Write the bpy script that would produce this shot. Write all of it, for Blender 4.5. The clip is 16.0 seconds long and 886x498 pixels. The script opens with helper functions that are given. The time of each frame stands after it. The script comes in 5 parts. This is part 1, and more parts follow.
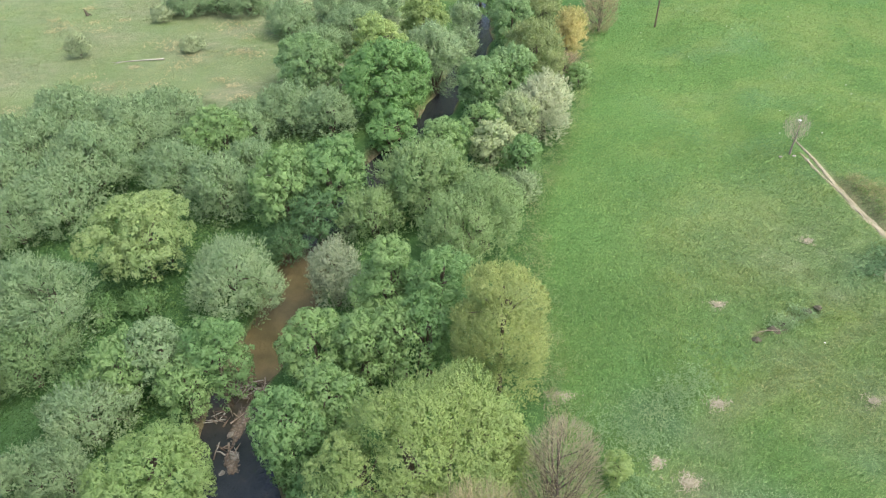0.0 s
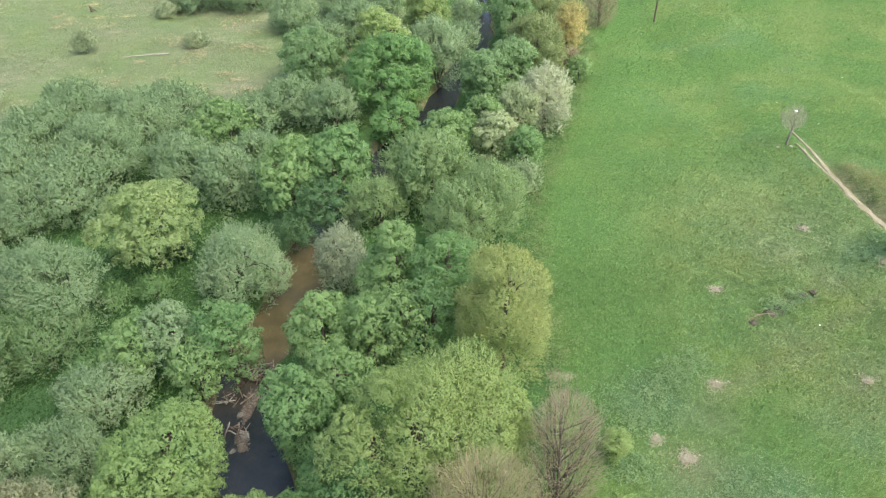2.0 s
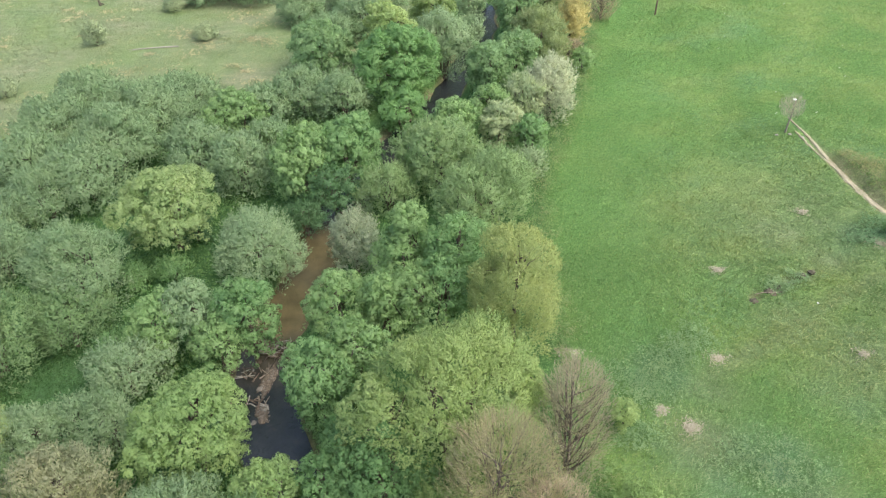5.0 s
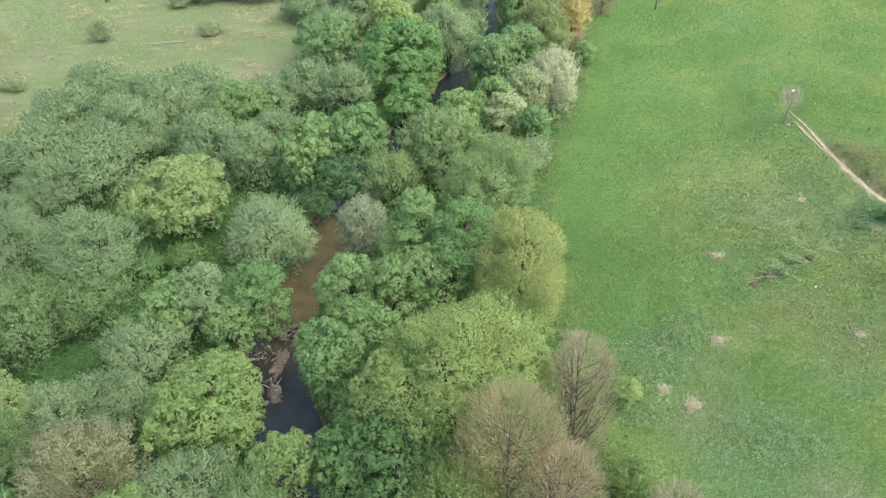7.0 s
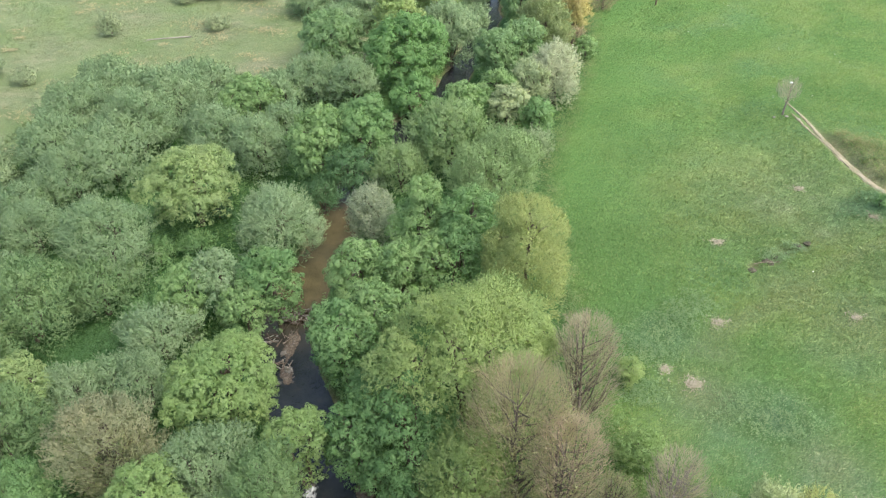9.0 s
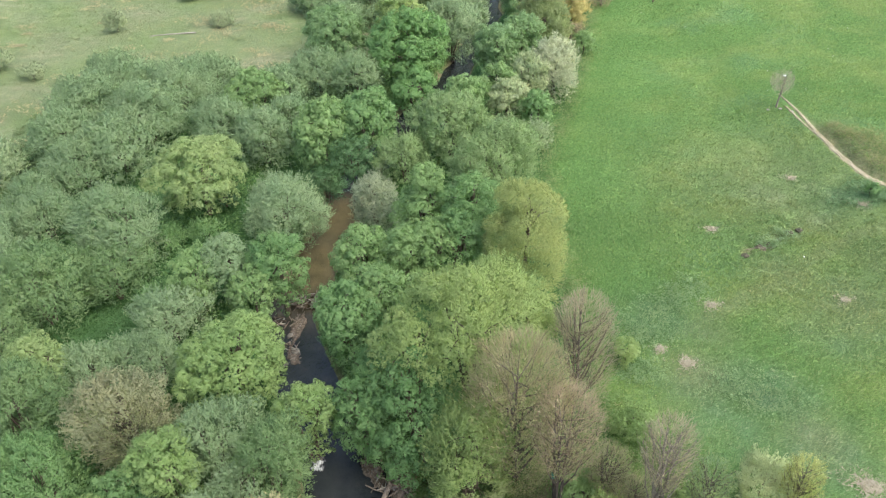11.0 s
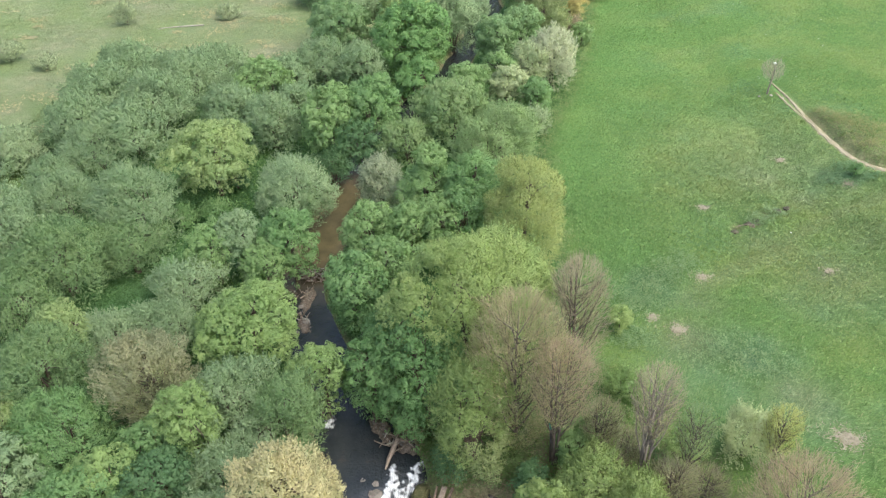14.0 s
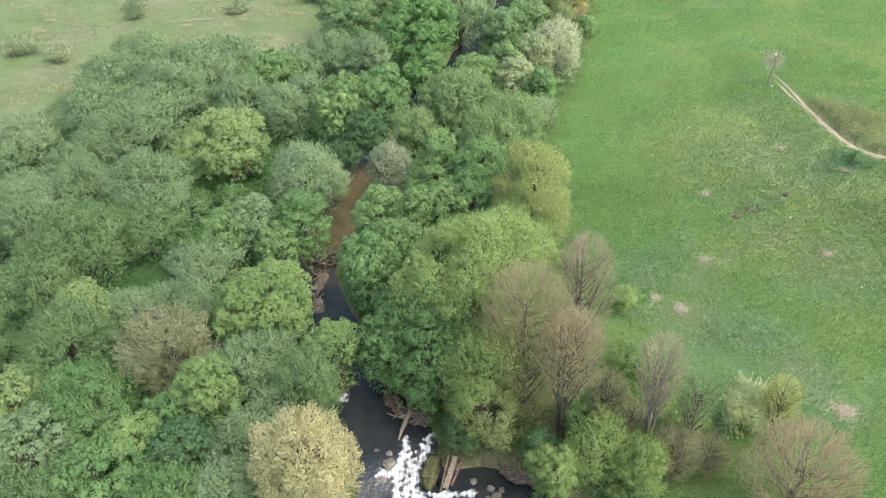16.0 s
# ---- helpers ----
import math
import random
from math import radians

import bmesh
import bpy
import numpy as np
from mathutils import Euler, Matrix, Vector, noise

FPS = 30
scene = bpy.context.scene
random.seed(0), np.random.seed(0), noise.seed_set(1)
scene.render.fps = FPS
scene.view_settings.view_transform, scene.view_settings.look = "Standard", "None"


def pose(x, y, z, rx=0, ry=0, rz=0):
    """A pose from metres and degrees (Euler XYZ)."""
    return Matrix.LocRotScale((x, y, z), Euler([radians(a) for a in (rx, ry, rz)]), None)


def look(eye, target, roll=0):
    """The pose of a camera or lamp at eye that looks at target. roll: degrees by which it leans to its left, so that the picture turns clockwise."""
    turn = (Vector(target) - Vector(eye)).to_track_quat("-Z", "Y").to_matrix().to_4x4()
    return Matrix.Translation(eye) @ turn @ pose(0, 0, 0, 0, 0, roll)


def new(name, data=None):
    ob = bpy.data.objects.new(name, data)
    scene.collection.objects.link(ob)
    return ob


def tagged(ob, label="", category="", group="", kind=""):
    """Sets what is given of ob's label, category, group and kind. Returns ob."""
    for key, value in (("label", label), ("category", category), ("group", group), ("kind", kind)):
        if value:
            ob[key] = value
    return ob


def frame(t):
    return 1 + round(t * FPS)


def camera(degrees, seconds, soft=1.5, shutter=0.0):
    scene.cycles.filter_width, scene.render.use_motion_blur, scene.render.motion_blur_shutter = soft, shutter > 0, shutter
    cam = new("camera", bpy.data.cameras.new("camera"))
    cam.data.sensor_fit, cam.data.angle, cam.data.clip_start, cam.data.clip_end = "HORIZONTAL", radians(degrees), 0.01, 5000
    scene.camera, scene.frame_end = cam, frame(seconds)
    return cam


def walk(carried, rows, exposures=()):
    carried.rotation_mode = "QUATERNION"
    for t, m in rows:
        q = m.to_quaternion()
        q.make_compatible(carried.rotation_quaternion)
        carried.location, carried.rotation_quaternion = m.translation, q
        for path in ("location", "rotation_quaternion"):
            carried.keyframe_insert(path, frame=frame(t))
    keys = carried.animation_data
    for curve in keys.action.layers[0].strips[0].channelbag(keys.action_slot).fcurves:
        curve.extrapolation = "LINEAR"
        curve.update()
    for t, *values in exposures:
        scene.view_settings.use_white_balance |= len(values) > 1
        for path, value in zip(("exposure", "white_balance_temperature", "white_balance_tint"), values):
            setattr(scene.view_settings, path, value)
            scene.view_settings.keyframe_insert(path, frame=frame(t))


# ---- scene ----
cam = camera(63.0, 16.0, 1.15)
PATH = [
    (0.0, 0.0, 0.0, 32.0, 53.8, 1.718, -1.257),
    (0.5, -0.042, -0.365, 31.989, 53.785, 1.738, -1.266),
    (1.0, -0.133, -0.719, 31.97, 53.79, 1.741, -1.308),
    (1.5, -0.217, -1.065, 31.946, 53.775, 1.743, -1.317),
    (2.0, -0.329, -1.396, 31.931, 53.752, 1.746, -1.325),
    (2.5, -0.503, -1.69, 31.93, 53.713, 1.728, -1.359),
    (3.0, -0.683, -1.991, 31.935, 53.666, 1.719, -1.392),
    (3.5, -0.858, -2.295, 31.962, 53.643, 1.726, -1.418),
    (4.0, -1.004, -2.635, 31.982, 53.619, 1.713, -1.434),
    (6.5, -1.648, -4.468, 31.924, 53.606, 1.721, -1.561),
    (7.0, -1.81, -4.844, 31.897, 53.606, 1.743, -1.578),
    (7.5, -1.962, -5.214, 31.896, 53.583, 1.763, -1.587),
    (8.0, -2.097, -5.582, 31.91, 53.567, 1.775, -1.596),
    (8.5, -2.211, -5.966, 31.929, 53.552, 1.768, -1.604),
    (9.0, -2.34, -6.382, 31.94, 53.536, 1.755, -1.621),
    (11.5, -2.571, -8.676, 32.025, 53.563, 1.753, -1.68),
    (12.0, -2.573, -9.18, 32.032, 53.555, 1.773, -1.689),
    (12.5, -2.622, -9.685, 32.019, 53.562, 1.778, -1.705),
    (13.0, -2.706, -10.178, 32.02, 53.569, 1.782, -1.722),
    (13.5, -2.792, -10.671, 32.038, 53.555, 1.769, -1.705),
    (14.0, -2.891, -11.177, 32.041, 53.563, 1.764, -1.688),
    (14.5, -3.016, -11.68, 32.039, 53.557, 1.773, -1.655),
    (15.0, -3.124, -12.174, 32.057, 53.543, 1.802, -1.63),
    (15.5, -3.287, -12.639, 32.049, 53.529, 1.802, -1.596),
    (16.0, -3.495, -13.083, 32.015, 53.509, 1.799, -1.554),
]
walk(cam, [(t, pose(*p)) for t, *p in PATH], [(0.0, 1.31, 6150, 6), (16.0, 1.32, 6080, 7)])

# world, sun and exposure: bright overcast
SUN_HEIGHT, SUN_FROM = 56.0, 125.0      # degrees above the horizon; degrees clockwise from +y
world = bpy.data.worlds.new("overcast_sky")
scene.world = world
world.use_nodes = True
wn, wl = world.node_tree.nodes, world.node_tree.links
sky = wn.new("ShaderNodeTexSky")
sky.sky_type, sky.sun_disc = "NISHITA", False
sky.sun_elevation, sky.sun_rotation = radians(SUN_HEIGHT), radians(SUN_FROM)
sky.air_density, sky.dust_density, sky.ozone_density = 1.0, 6.0, 0.6
wl.new(sky.outputs[0], wn["Background"].inputs[0])
wn["Background"].inputs[1].default_value = 0.15
sun = new("sun", bpy.data.lights.new("sun", "SUN"))
sun.data.energy, sun.data.angle, sun.data.color = 0.7, radians(90), (1.0, 0.95, 0.87)
sun_at = Vector((math.sin(radians(SUN_FROM)) * math.cos(radians(SUN_HEIGHT)), math.cos(radians(SUN_FROM)) * math.cos(radians(SUN_HEIGHT)), math.sin(radians(SUN_HEIGHT))))
sun.matrix_world = look(sun_at * 300, (0, 0, 0))


# ---- materials ----
class Nodes:
    """A short hand for a node tree with a Principled shader."""

    def __init__(self, name, rough=0.7, spec=0.3):
        self.m = bpy.data.materials.new(name)
        self.m.use_nodes = True
        self.t = self.m.node_tree
        self.shader = self.t.nodes["Principled BSDF"]
        self.shader.inputs["Roughness"].default_value = rough
        self.shader.inputs["Specular IOR Level"].default_value = spec
        self.where = self.t.nodes.new("ShaderNodeNewGeometry").outputs["Position"]

    def node(self, kind, **settings):
        return self.t.nodes.new(kind)

    def link(self, a, b):
        self.t.links.new(a, b)

    def noise(self, scale, detail=4.0, rough=0.6, squash=(1, 1, 1), turn=0.0, vector=None):
        m = self.node("ShaderNodeMapping")
        m.inputs["Scale"].default_value = squash
        m.inputs["Rotation"].default_value = (0, 0, radians(turn))
        self.link(vector or self.where, m.inputs[0])
        n = self.node("ShaderNodeTexNoise")
        n.inputs["Scale"].default_value, n.inputs["Detail"].default_value, n.inputs["Roughness"].default_value = scale, detail, rough
        self.link(m.outputs[0], n.inputs["Vector"])
        return n.outputs[0]

    def ramp(self, value, stops):
        n = self.node("ShaderNodeValToRGB")
        e = n.color_ramp.elements
        while len(e) < len(stops):
            e.new(0.5)
        for s, (at, colour) in zip(e, stops):
            s.position = at
            s.color = (*colour, 1) if isinstance(colour, tuple) else (colour, colour, colour, 1)
        self.link(value, n.inputs[0])
        return n.outputs[0]

    def mix(self, factor, a, b, how="MIX"):
        n = self.node("ShaderNodeMix")
        n.data_type, n.blend_type = "RGBA", how
        for socket, value in ((n.inputs[0], factor), (n.inputs[6], a), (n.inputs[7], b)):
            if isinstance(value, (int, float)):
                socket.default_value = value
            elif isinstance(value, tuple):
                socket.default_value = (*value, 1)
            else:
                self.link(value, socket)
        return n.outputs[2]

    def attribute(self, name):
        n = self.node("ShaderNodeAttribute")
        n.attribute_name = name
        return n.outputs["Fac"]

    def maths(self, how, a, b):
        n = self.node("ShaderNodeMath")
        n.operation = how
        for socket, value in zip(n.inputs, (a, b)):
            if isinstance(value, (int, float)):
                socket.default_value = value
            else:
                self.link(value, socket)
        return n.outputs[0]

    def bump(self, height, strength, distance):
        n = self.node("ShaderNodeBump")
        n.inputs["Strength"].default_value, n.inputs["Distance"].default_value = strength, distance
        self.link(height, n.inputs["Height"])
        self.link(n.outputs[0], self.shader.inputs["Normal"])

    def colour(self, c):
        if isinstance(c, tuple):
            self.shader.inputs["Base Color"].default_value = (*c, 1)
        else:
            self.link(c, self.shader.inputs["Base Color"])


def leaf_material():
    """Leaves take the tree's own colour, varied leaf by leaf and clump by clump, and let some light through."""
    n = Nodes("leaves", 0.55, 0.3)
    own = n.node("ShaderNodeObjectInfo").outputs["Color"]
    each = n.node("ShaderNodeNewGeometry").outputs["Random Per Island"]
    light = n.ramp(each, [(0.0, 0.88), (0.5, 1.0), (0.9, 1.08), (1.0, 1.16)])
    clump = n.ramp(n.noise(0.5, 3), [(0.3, (0.86, 0.91, 0.86)), (0.7, (1.14, 1.09, 1.04))])
    sprig = n.ramp(n.noise(2.4, 2), [(0.3, (0.91, 0.92, 0.92)), (0.7, (1.09, 1.08, 1.05))])
    c = n.mix(1.0, n.mix(1.0, n.mix(1.0, own, light, "MULTIPLY"), clump, "MULTIPLY"), sprig, "MULTIPLY")
    n.colour(c)
    see_through(n, c, 0.5)
    return n.m


def see_through(n, c, share):
    """Thin leaves let part of the light through."""
    thin = n.node("ShaderNodeBsdfTranslucent")
    n.link(n.mix(1.0, c, (1.08, 1.08, 0.86), "MULTIPLY"), thin.inputs[0])
    both = n.node("ShaderNodeMixShader")
    both.inputs[0].default_value = share
    n.link(n.shader.outputs[0], both.inputs[1])
    n.link(thin.outputs[0], both.inputs[2])
    n.link(both.outputs[0], n.t.nodes["Material Output"].inputs[0])


def bark_material(name, dark, pale):
    n = Nodes(name, 0.85, 0.15)
    f = n.noise(9, 5, 0.65, (1, 1, 0.25))
    n.colour(n.ramp(f, [(0.3, dark), (0.7, pale)]))
    n.bump(f, 0.5, 0.03)
    return n.m


def ground_material():
    n = Nodes("meadow_ground", 0.9, 0.1)
    fine = n.noise(6.5, 5, 0.75, (1, 1.7, 1), 25)
    tuft = n.noise(1.7, 4, 0.65, (1, 1.9, 1), 25)
    patch = n.noise(0.16, 4, 0.6)
    broad = n.noise(0.05, 3, 0.5)
    lush = n.ramp(tuft, [(0.3, (0.104, 0.180, 0.055)), (0.55, (0.119, 0.203, 0.062)), (0.75, (0.138, 0.222, 0.072))])
    yellowed = n.ramp(tuft, [(0.3, (0.172, 0.226, 0.076)), (0.7, (0.240, 0.280, 0.104))])
    green = n.mix(n.ramp(patch, [(0.44, 0.0), (0.66, 0.7)]), lush, yellowed)
    bluish = n.ramp(n.noise(0.11, 3, 0.6, (1, 1, 1), 50), [(0.5, 0.0), (0.68, 0.5)])
    green = n.mix(bluish, green, n.ramp(tuft, [(0.3, (0.100, 0.182, 0.084)), (0.7, (0.142, 0.232, 0.112))]))
    green = n.mix(n.attribute("lush"), green, n.ramp(tuft, [(0.3, (0.088, 0.172, 0.050)), (0.7, (0.130, 0.224, 0.072))]))
    green = n.mix(n.attribute("cool"), green, n.ramp(tuft, [(0.3, (0.096, 0.178, 0.090)), (0.7, (0.160, 0.262, 0.138))]))
    straw = n.ramp(n.noise(0.45, 6, 0.75, (1, 1.6, 1)), [(0.32, (0.160, 0.178, 0.108)), (0.5, (0.228, 0.228, 0.148)), (0.66, (0.340, 0.308, 0.228))])
    straw = n.mix(n.ramp(patch, [(0.35, 0.0), (0.6, 0.55)]), straw, n.ramp(tuft, [(0.3, (0.135, 0.178, 0.085)), (0.7, (0.19, 0.222, 0.112))]))
    # darker green for the wooded banks: shade below the trees, put into the colour
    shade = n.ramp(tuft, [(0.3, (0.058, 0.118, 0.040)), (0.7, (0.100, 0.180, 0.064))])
    soil = n.ramp(n.noise(3, 5), [(0.3, (0.16, 0.115, 0.075)), (0.7, (0.34, 0.265, 0.185))])
    c = n.mix(n.attribute("dry"), green, straw)
    c = n.mix(n.attribute("wood_shade"), c, shade)
    c = n.mix(n.maths("MULTIPLY", n.attribute("soil"), n.ramp(n.noise(1.2, 4), [(0.25, 0.3), (0.5, 1.0)])), c, soil)
    c = n.mix(n.attribute("track"), c, n.ramp(n.noise(2.5, 5), [(0.3, (0.30, 0.235, 0.150)), (0.6, (0.46, 0.385, 0.265))]))
    c = n.mix(1.0, c, n.ramp(fine, [(0.30, 0.68), (0.5, 1.02), (0.70, 1.42)]), "MULTIPLY")
    c = n.mix(1.0, c, n.ramp(n.noise(17, 3, 0.7, (1, 1.5, 1), 25), [(0.30, 0.70), (0.5, 1.02), (0.70, 1.36)]), "MULTIPLY")
    c = n.mix(1.0, c, n.ramp(broad, [(0.3, (0.82, 0.88, 0.78)), (0.7, (0.93, 0.98, 0.88))]), "MULTIPLY")
    n.colour(c)
    n.bump(n.mix(0.35, fine, tuft), 1.0, 0.26)
    return n.m


def water_material():
    n = Nodes("stream_water", 0.07, 0.5)
    patch = n.noise(0.7, 5, 0.6)
    deep = n.ramp(patch, [(0.3, (0.014, 0.018, 0.022)), (0.6, (0.025, 0.028, 0.030)), (0.8, (0.060, 0.050, 0.038))])
    sand = n.ramp(patch, [(0.3, (0.066, 0.056, 0.027)), (0.7, (0.125, 0.098, 0.048))])
    c = n.mix(n.attribute("sand"), deep, sand)
    strands = n.mix(0.35, n.noise(5.0, 6, 0.7, (1.3, 0.22, 1), 8), n.noise(2.2, 4, 0.6, (1, 0.4, 1), -8))
    white = n.ramp(n.maths("ADD", n.attribute("foam"), n.maths("MULTIPLY", n.maths("SUBTRACT", strands, 0.5), 1.3)), [(0.34, 0.0), (0.50, 0.45), (0.68, 1.0)])
    n.colour(n.mix(white, c, (0.72, 0.75, 0.77)))
    n.link(n.maths("ADD", n.maths("MULTIPLY", white, 0.5), 0.06), n.shader.inputs["Roughness"])
    n.bump(n.mix(0.5, n.noise(3.2, 3, 0.5, (1, 0.5, 1)), n.noise(7, 3, 0.5)), 0.7, 0.12)
    return n.m


def plain_material(name, stops, scale, rough=0.85, relief=0.02, spec=0.2):
    n = Nodes(name, rough, spec)
    f = n.noise(scale, 5, 0.65)
    n.colour(n.ramp(f, stops))
    n.bump(f, 0.6, relief)
    return n.m


def grass_material():
    n = Nodes("grass_blades", 0.55, 0.3)
    each = n.node("ShaderNodeNewGeometry").outputs["Random Per Island"]
    green = n.ramp(each, [(0.0, (0.124, 0.214, 0.060)), (0.5, (0.166, 0.280, 0.084)), (0.9, (0.220, 0.325, 0.110)), (1.0, (0.30, 0.35, 0.15))])
    straw = n.ramp(each, [(0.0, (0.170, 0.190, 0.112)), (0.6, (0.250, 0.256, 0.160)), (1.0, (0.37, 0.34, 0.24))])
    patch = n.ramp(n.noise(0.16, 4, 0.6), [(0.42, (0.80, 0.86, 0.79)), (0.66, (1.03, 0.97, 0.84))])
    c = n.mix(1.0, n.mix(n.attribute("dry"), green, straw), patch, "MULTIPLY")
    c = n.mix(n.attribute("lush"), c, n.ramp(each, [(0.0, (0.084, 0.172, 0.047)), (0.6, (0.124, 0.236, 0.067)), (1.0, (0.18, 0.28, 0.09))]))
    c = n.mix(n.attribute("cool"), c, n.ramp(each, [(0.0, (0.095, 0.175, 0.088)), (0.6, (0.155, 0.252, 0.136)), (1.0, (0.27, 0.35, 0.23))]))
    # blades on the wooded banks follow the ground's darker green
    c = n.mix(n.attribute("wood_shade"), c, n.ramp(each, [(0.0, (0.066, 0.150, 0.058)), (1.0, (0.118, 0.228, 0.090))]))
    n.colour(c)
    see_through(n, c, 0.4)
    return n.m


LEAVES = leaf_material()
BARK = bark_material("bark", (0.055, 0.042, 0.032), (0.16, 0.13, 0.10))
LIMB_BARK = bark_material("limb_bark", (0.060, 0.048, 0.040), (0.18, 0.15, 0.125))
GREY_BARK = bark_material("grey_bark", (0.12, 0.10, 0.085), (0.32, 0.28, 0.24))
GROUND = ground_material()
WATER = water_material()
GRASS = grass_material()


def track_material():
    n = Nodes("bare_earth_track", 0.9, 0.15)
    long = n.noise(3.0, 5, 0.7, (1.6, 0.25, 1))
    c = n.ramp(long, [(0.25, (0.205, 0.180, 0.105)), (0.5, (0.315, 0.275, 0.185)), (0.72, (0.42, 0.375, 0.275))])
    c = n.mix(n.ramp(n.noise(5.0, 4, 0.7), [(0.50, 0.0), (0.68, 0.55)]), c, (0.185, 0.205, 0.090))
    n.colour(c)
    n.bump(n.noise(11, 4, 0.7), 0.6, 0.04)
    return n.m


TRACK = track_material()

# crown colours
BRIGHT = (0.262, 0.370, 0.152)
MIDBRIGHT = (0.238, 0.358, 0.158)
MID = (0.199, 0.326, 0.142)
FRESH = (0.190, 0.330, 0.132)
DEEP = (0.156, 0.272, 0.112)
DARK = (0.125, 0.225, 0.108)
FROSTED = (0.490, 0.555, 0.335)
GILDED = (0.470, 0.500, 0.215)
HERB = (0.240, 0.325, 0.128)
TAWNY = (0.405, 0.358, 0.245)
PALE = (0.318, 0.412, 0.172)
YELLOW = (0.300, 0.392, 0.182)
GREY = (0.286, 0.385, 0.232)
GREYGREEN = (0.252, 0.350, 0.203)
SHADY = (0.200, 0.300, 0.145)
SILVER = (0.320, 0.370, 0.260)
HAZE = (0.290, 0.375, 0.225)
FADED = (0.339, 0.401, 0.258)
CREAM = (0.510, 0.485, 0.305)
BLOSSOM = (0.430, 0.475, 0.345)
BLOSSOM2 = (0.365, 0.430, 0.262)
GOLD = (0.470, 0.432, 0.205)
OLIVE = (0.335, 0.395, 0.168)
MOSSY = (0.252, 0.312, 0.150)
LIME = (0.252, 0.335, 0.132)
AIRY = (0.232, 0.350, 0.172)
SAGE = (0.258, 0.362, 0.178)
DUSKY = (0.318, 0.335, 0.215)
TAN = (0.369, 0.352, 0.245)
BROWN = (0.445, 0.355, 0.285)
GREYBROWN = (0.400, 0.357, 0.283)


# ---- mesh helpers ----
def mesh_of(name, verts, faces, material, smooth=False, normals=None):
    me = bpy.data.meshes.new(name)
    verts = np.asarray(verts, dtype=np.float32)
    if isinstance(faces, np.ndarray):
        k = faces.shape[1]
        me.vertices.add(len(verts))
        me.vertices.foreach_set("co", verts.ravel())
        me.loops.add(faces.size)
        me.loops.foreach_set("vertex_index", faces.astype(np.int32).ravel())
        me.polygons.add(len(faces))
        me.polygons.foreach_set("loop_start", np.arange(0, faces.size, k, dtype=np.int32))
        me.polygons.foreach_set("loop_total", np.full(len(faces), k, dtype=np.int32))
        me.update(calc_edges=True)
    else:
        me.from_pydata([tuple(v) for v in verts], [], faces)
    if smooth or normals is not None:
        me.polygons.foreach_set("use_smooth", np.ones(len(me.polygons), dtype=bool))
    if normals is not None:
        me.normals_split_custom_set_from_vertices(normals.astype(np.float32))
    me.materials.append(material)
    return me


def part(name, me, parent, label="", colour=None):
    ob = new(name, me)
    ob.parent = parent
    if label:
        ob["label"] = label
    if colour:
        ob.color = (*colour, 1)
    return ob


def thing(name, x, y, z, label, category, group="", kind=""):
    ob = new(name)
    ob.location = (x, y, z)
    return tagged(ob, label, category, group, kind)


def bm_mesh(name, bm, material, smooth=False):
    me = bpy.data.meshes.new(name)
    for f in bm.faces:
        f.smooth = smooth
    bm.to_mesh(me)
    bm.free()
    me.materials.append(material)
    return me


def tube(points, radii, sides=6):
    """Verts and quads of a tapered tube along points."""
    pts = [Vector(p) for p in points]
    verts, faces = [], []
    for i, p in enumerate(pts):
        d = (pts[min(i + 1, len(pts) - 1)] - pts[max(i - 1, 0)]).normalized()
        a = d.orthogonal().normalized()
        b = d.cross(a)
        for s in range(sides):
            w = 2 * math.pi * s / sides
            verts.append(p + (a * math.cos(w) + b * math.sin(w)) * radii[i])
    for i in range(len(pts) - 1):
        for s in range(sides):
            t = (s + 1) % sides
            faces.append((i * sides + s, i * sides + t, (i + 1) * sides + t, (i + 1) * sides + s))
    return [tuple(v) for v in verts], faces


class Build:
    """Collects verts and quads of several tubes."""

    def __init__(self):
        self.v, self.f = [], []

    def add(self, verts, faces):
        o = len(self.v)
        self.v += verts
        self.f += [tuple(i + o for i in q) for q in faces]

    def tube(self, points, radii, sides=6):
        self.add(*tube(points, radii, sides))


def units(rng, n):
    u = rng.normal(size=(n, 3))
    return u / np.linalg.norm(u, axis=1, keepdims=True)


def unit(v):
    return v / np.maximum(np.linalg.norm(v, axis=-1, keepdims=True), 1e-6)


def blades(centre, along, normal, length, width):
    """Rhombic blades: four verts and one quad each."""
    side = unit(np.cross(normal, along))
    l, w = length[:, None] * 0.5, width[:, None] * 0.5
    v = np.stack([centre - along * l, centre + side * w + along * l * 0.1, centre + along * l, centre - side * w + along * l * 0.1], axis=1)
    return v.reshape(-1, 3), np.arange(len(centre) * 4).reshape(-1, 4)


def leaves(centre, along, normal, length, width):
    """Pointed leaves: three verts and one triangle each."""
    side = unit(np.cross(normal, along))
    l, w = length[:, None] * 0.5, width[:, None] * 0.5
    v = np.stack([centre - along * l - side * w, centre + along * l, centre - along * l + side * w], axis=1)
    return v.reshape(-1, 3), np.arange(len(centre) * 3).reshape(-1, 3)


ball = bmesh.new()
bmesh.ops.create_icosphere(ball, subdivisions=1, radius=1.0)
BALL_V = np.array([v.co[:] for v in ball.verts])
BALL_F = np.array([tuple(v.index for v in f.verts) for f in ball.faces])
ball.free()


def crown_area(r, rv, zc, low):
    return 2 * math.pi * r * max(zc - low, 0.2) * 0.85 + 2 * math.pi * r * (r + rv) / 2


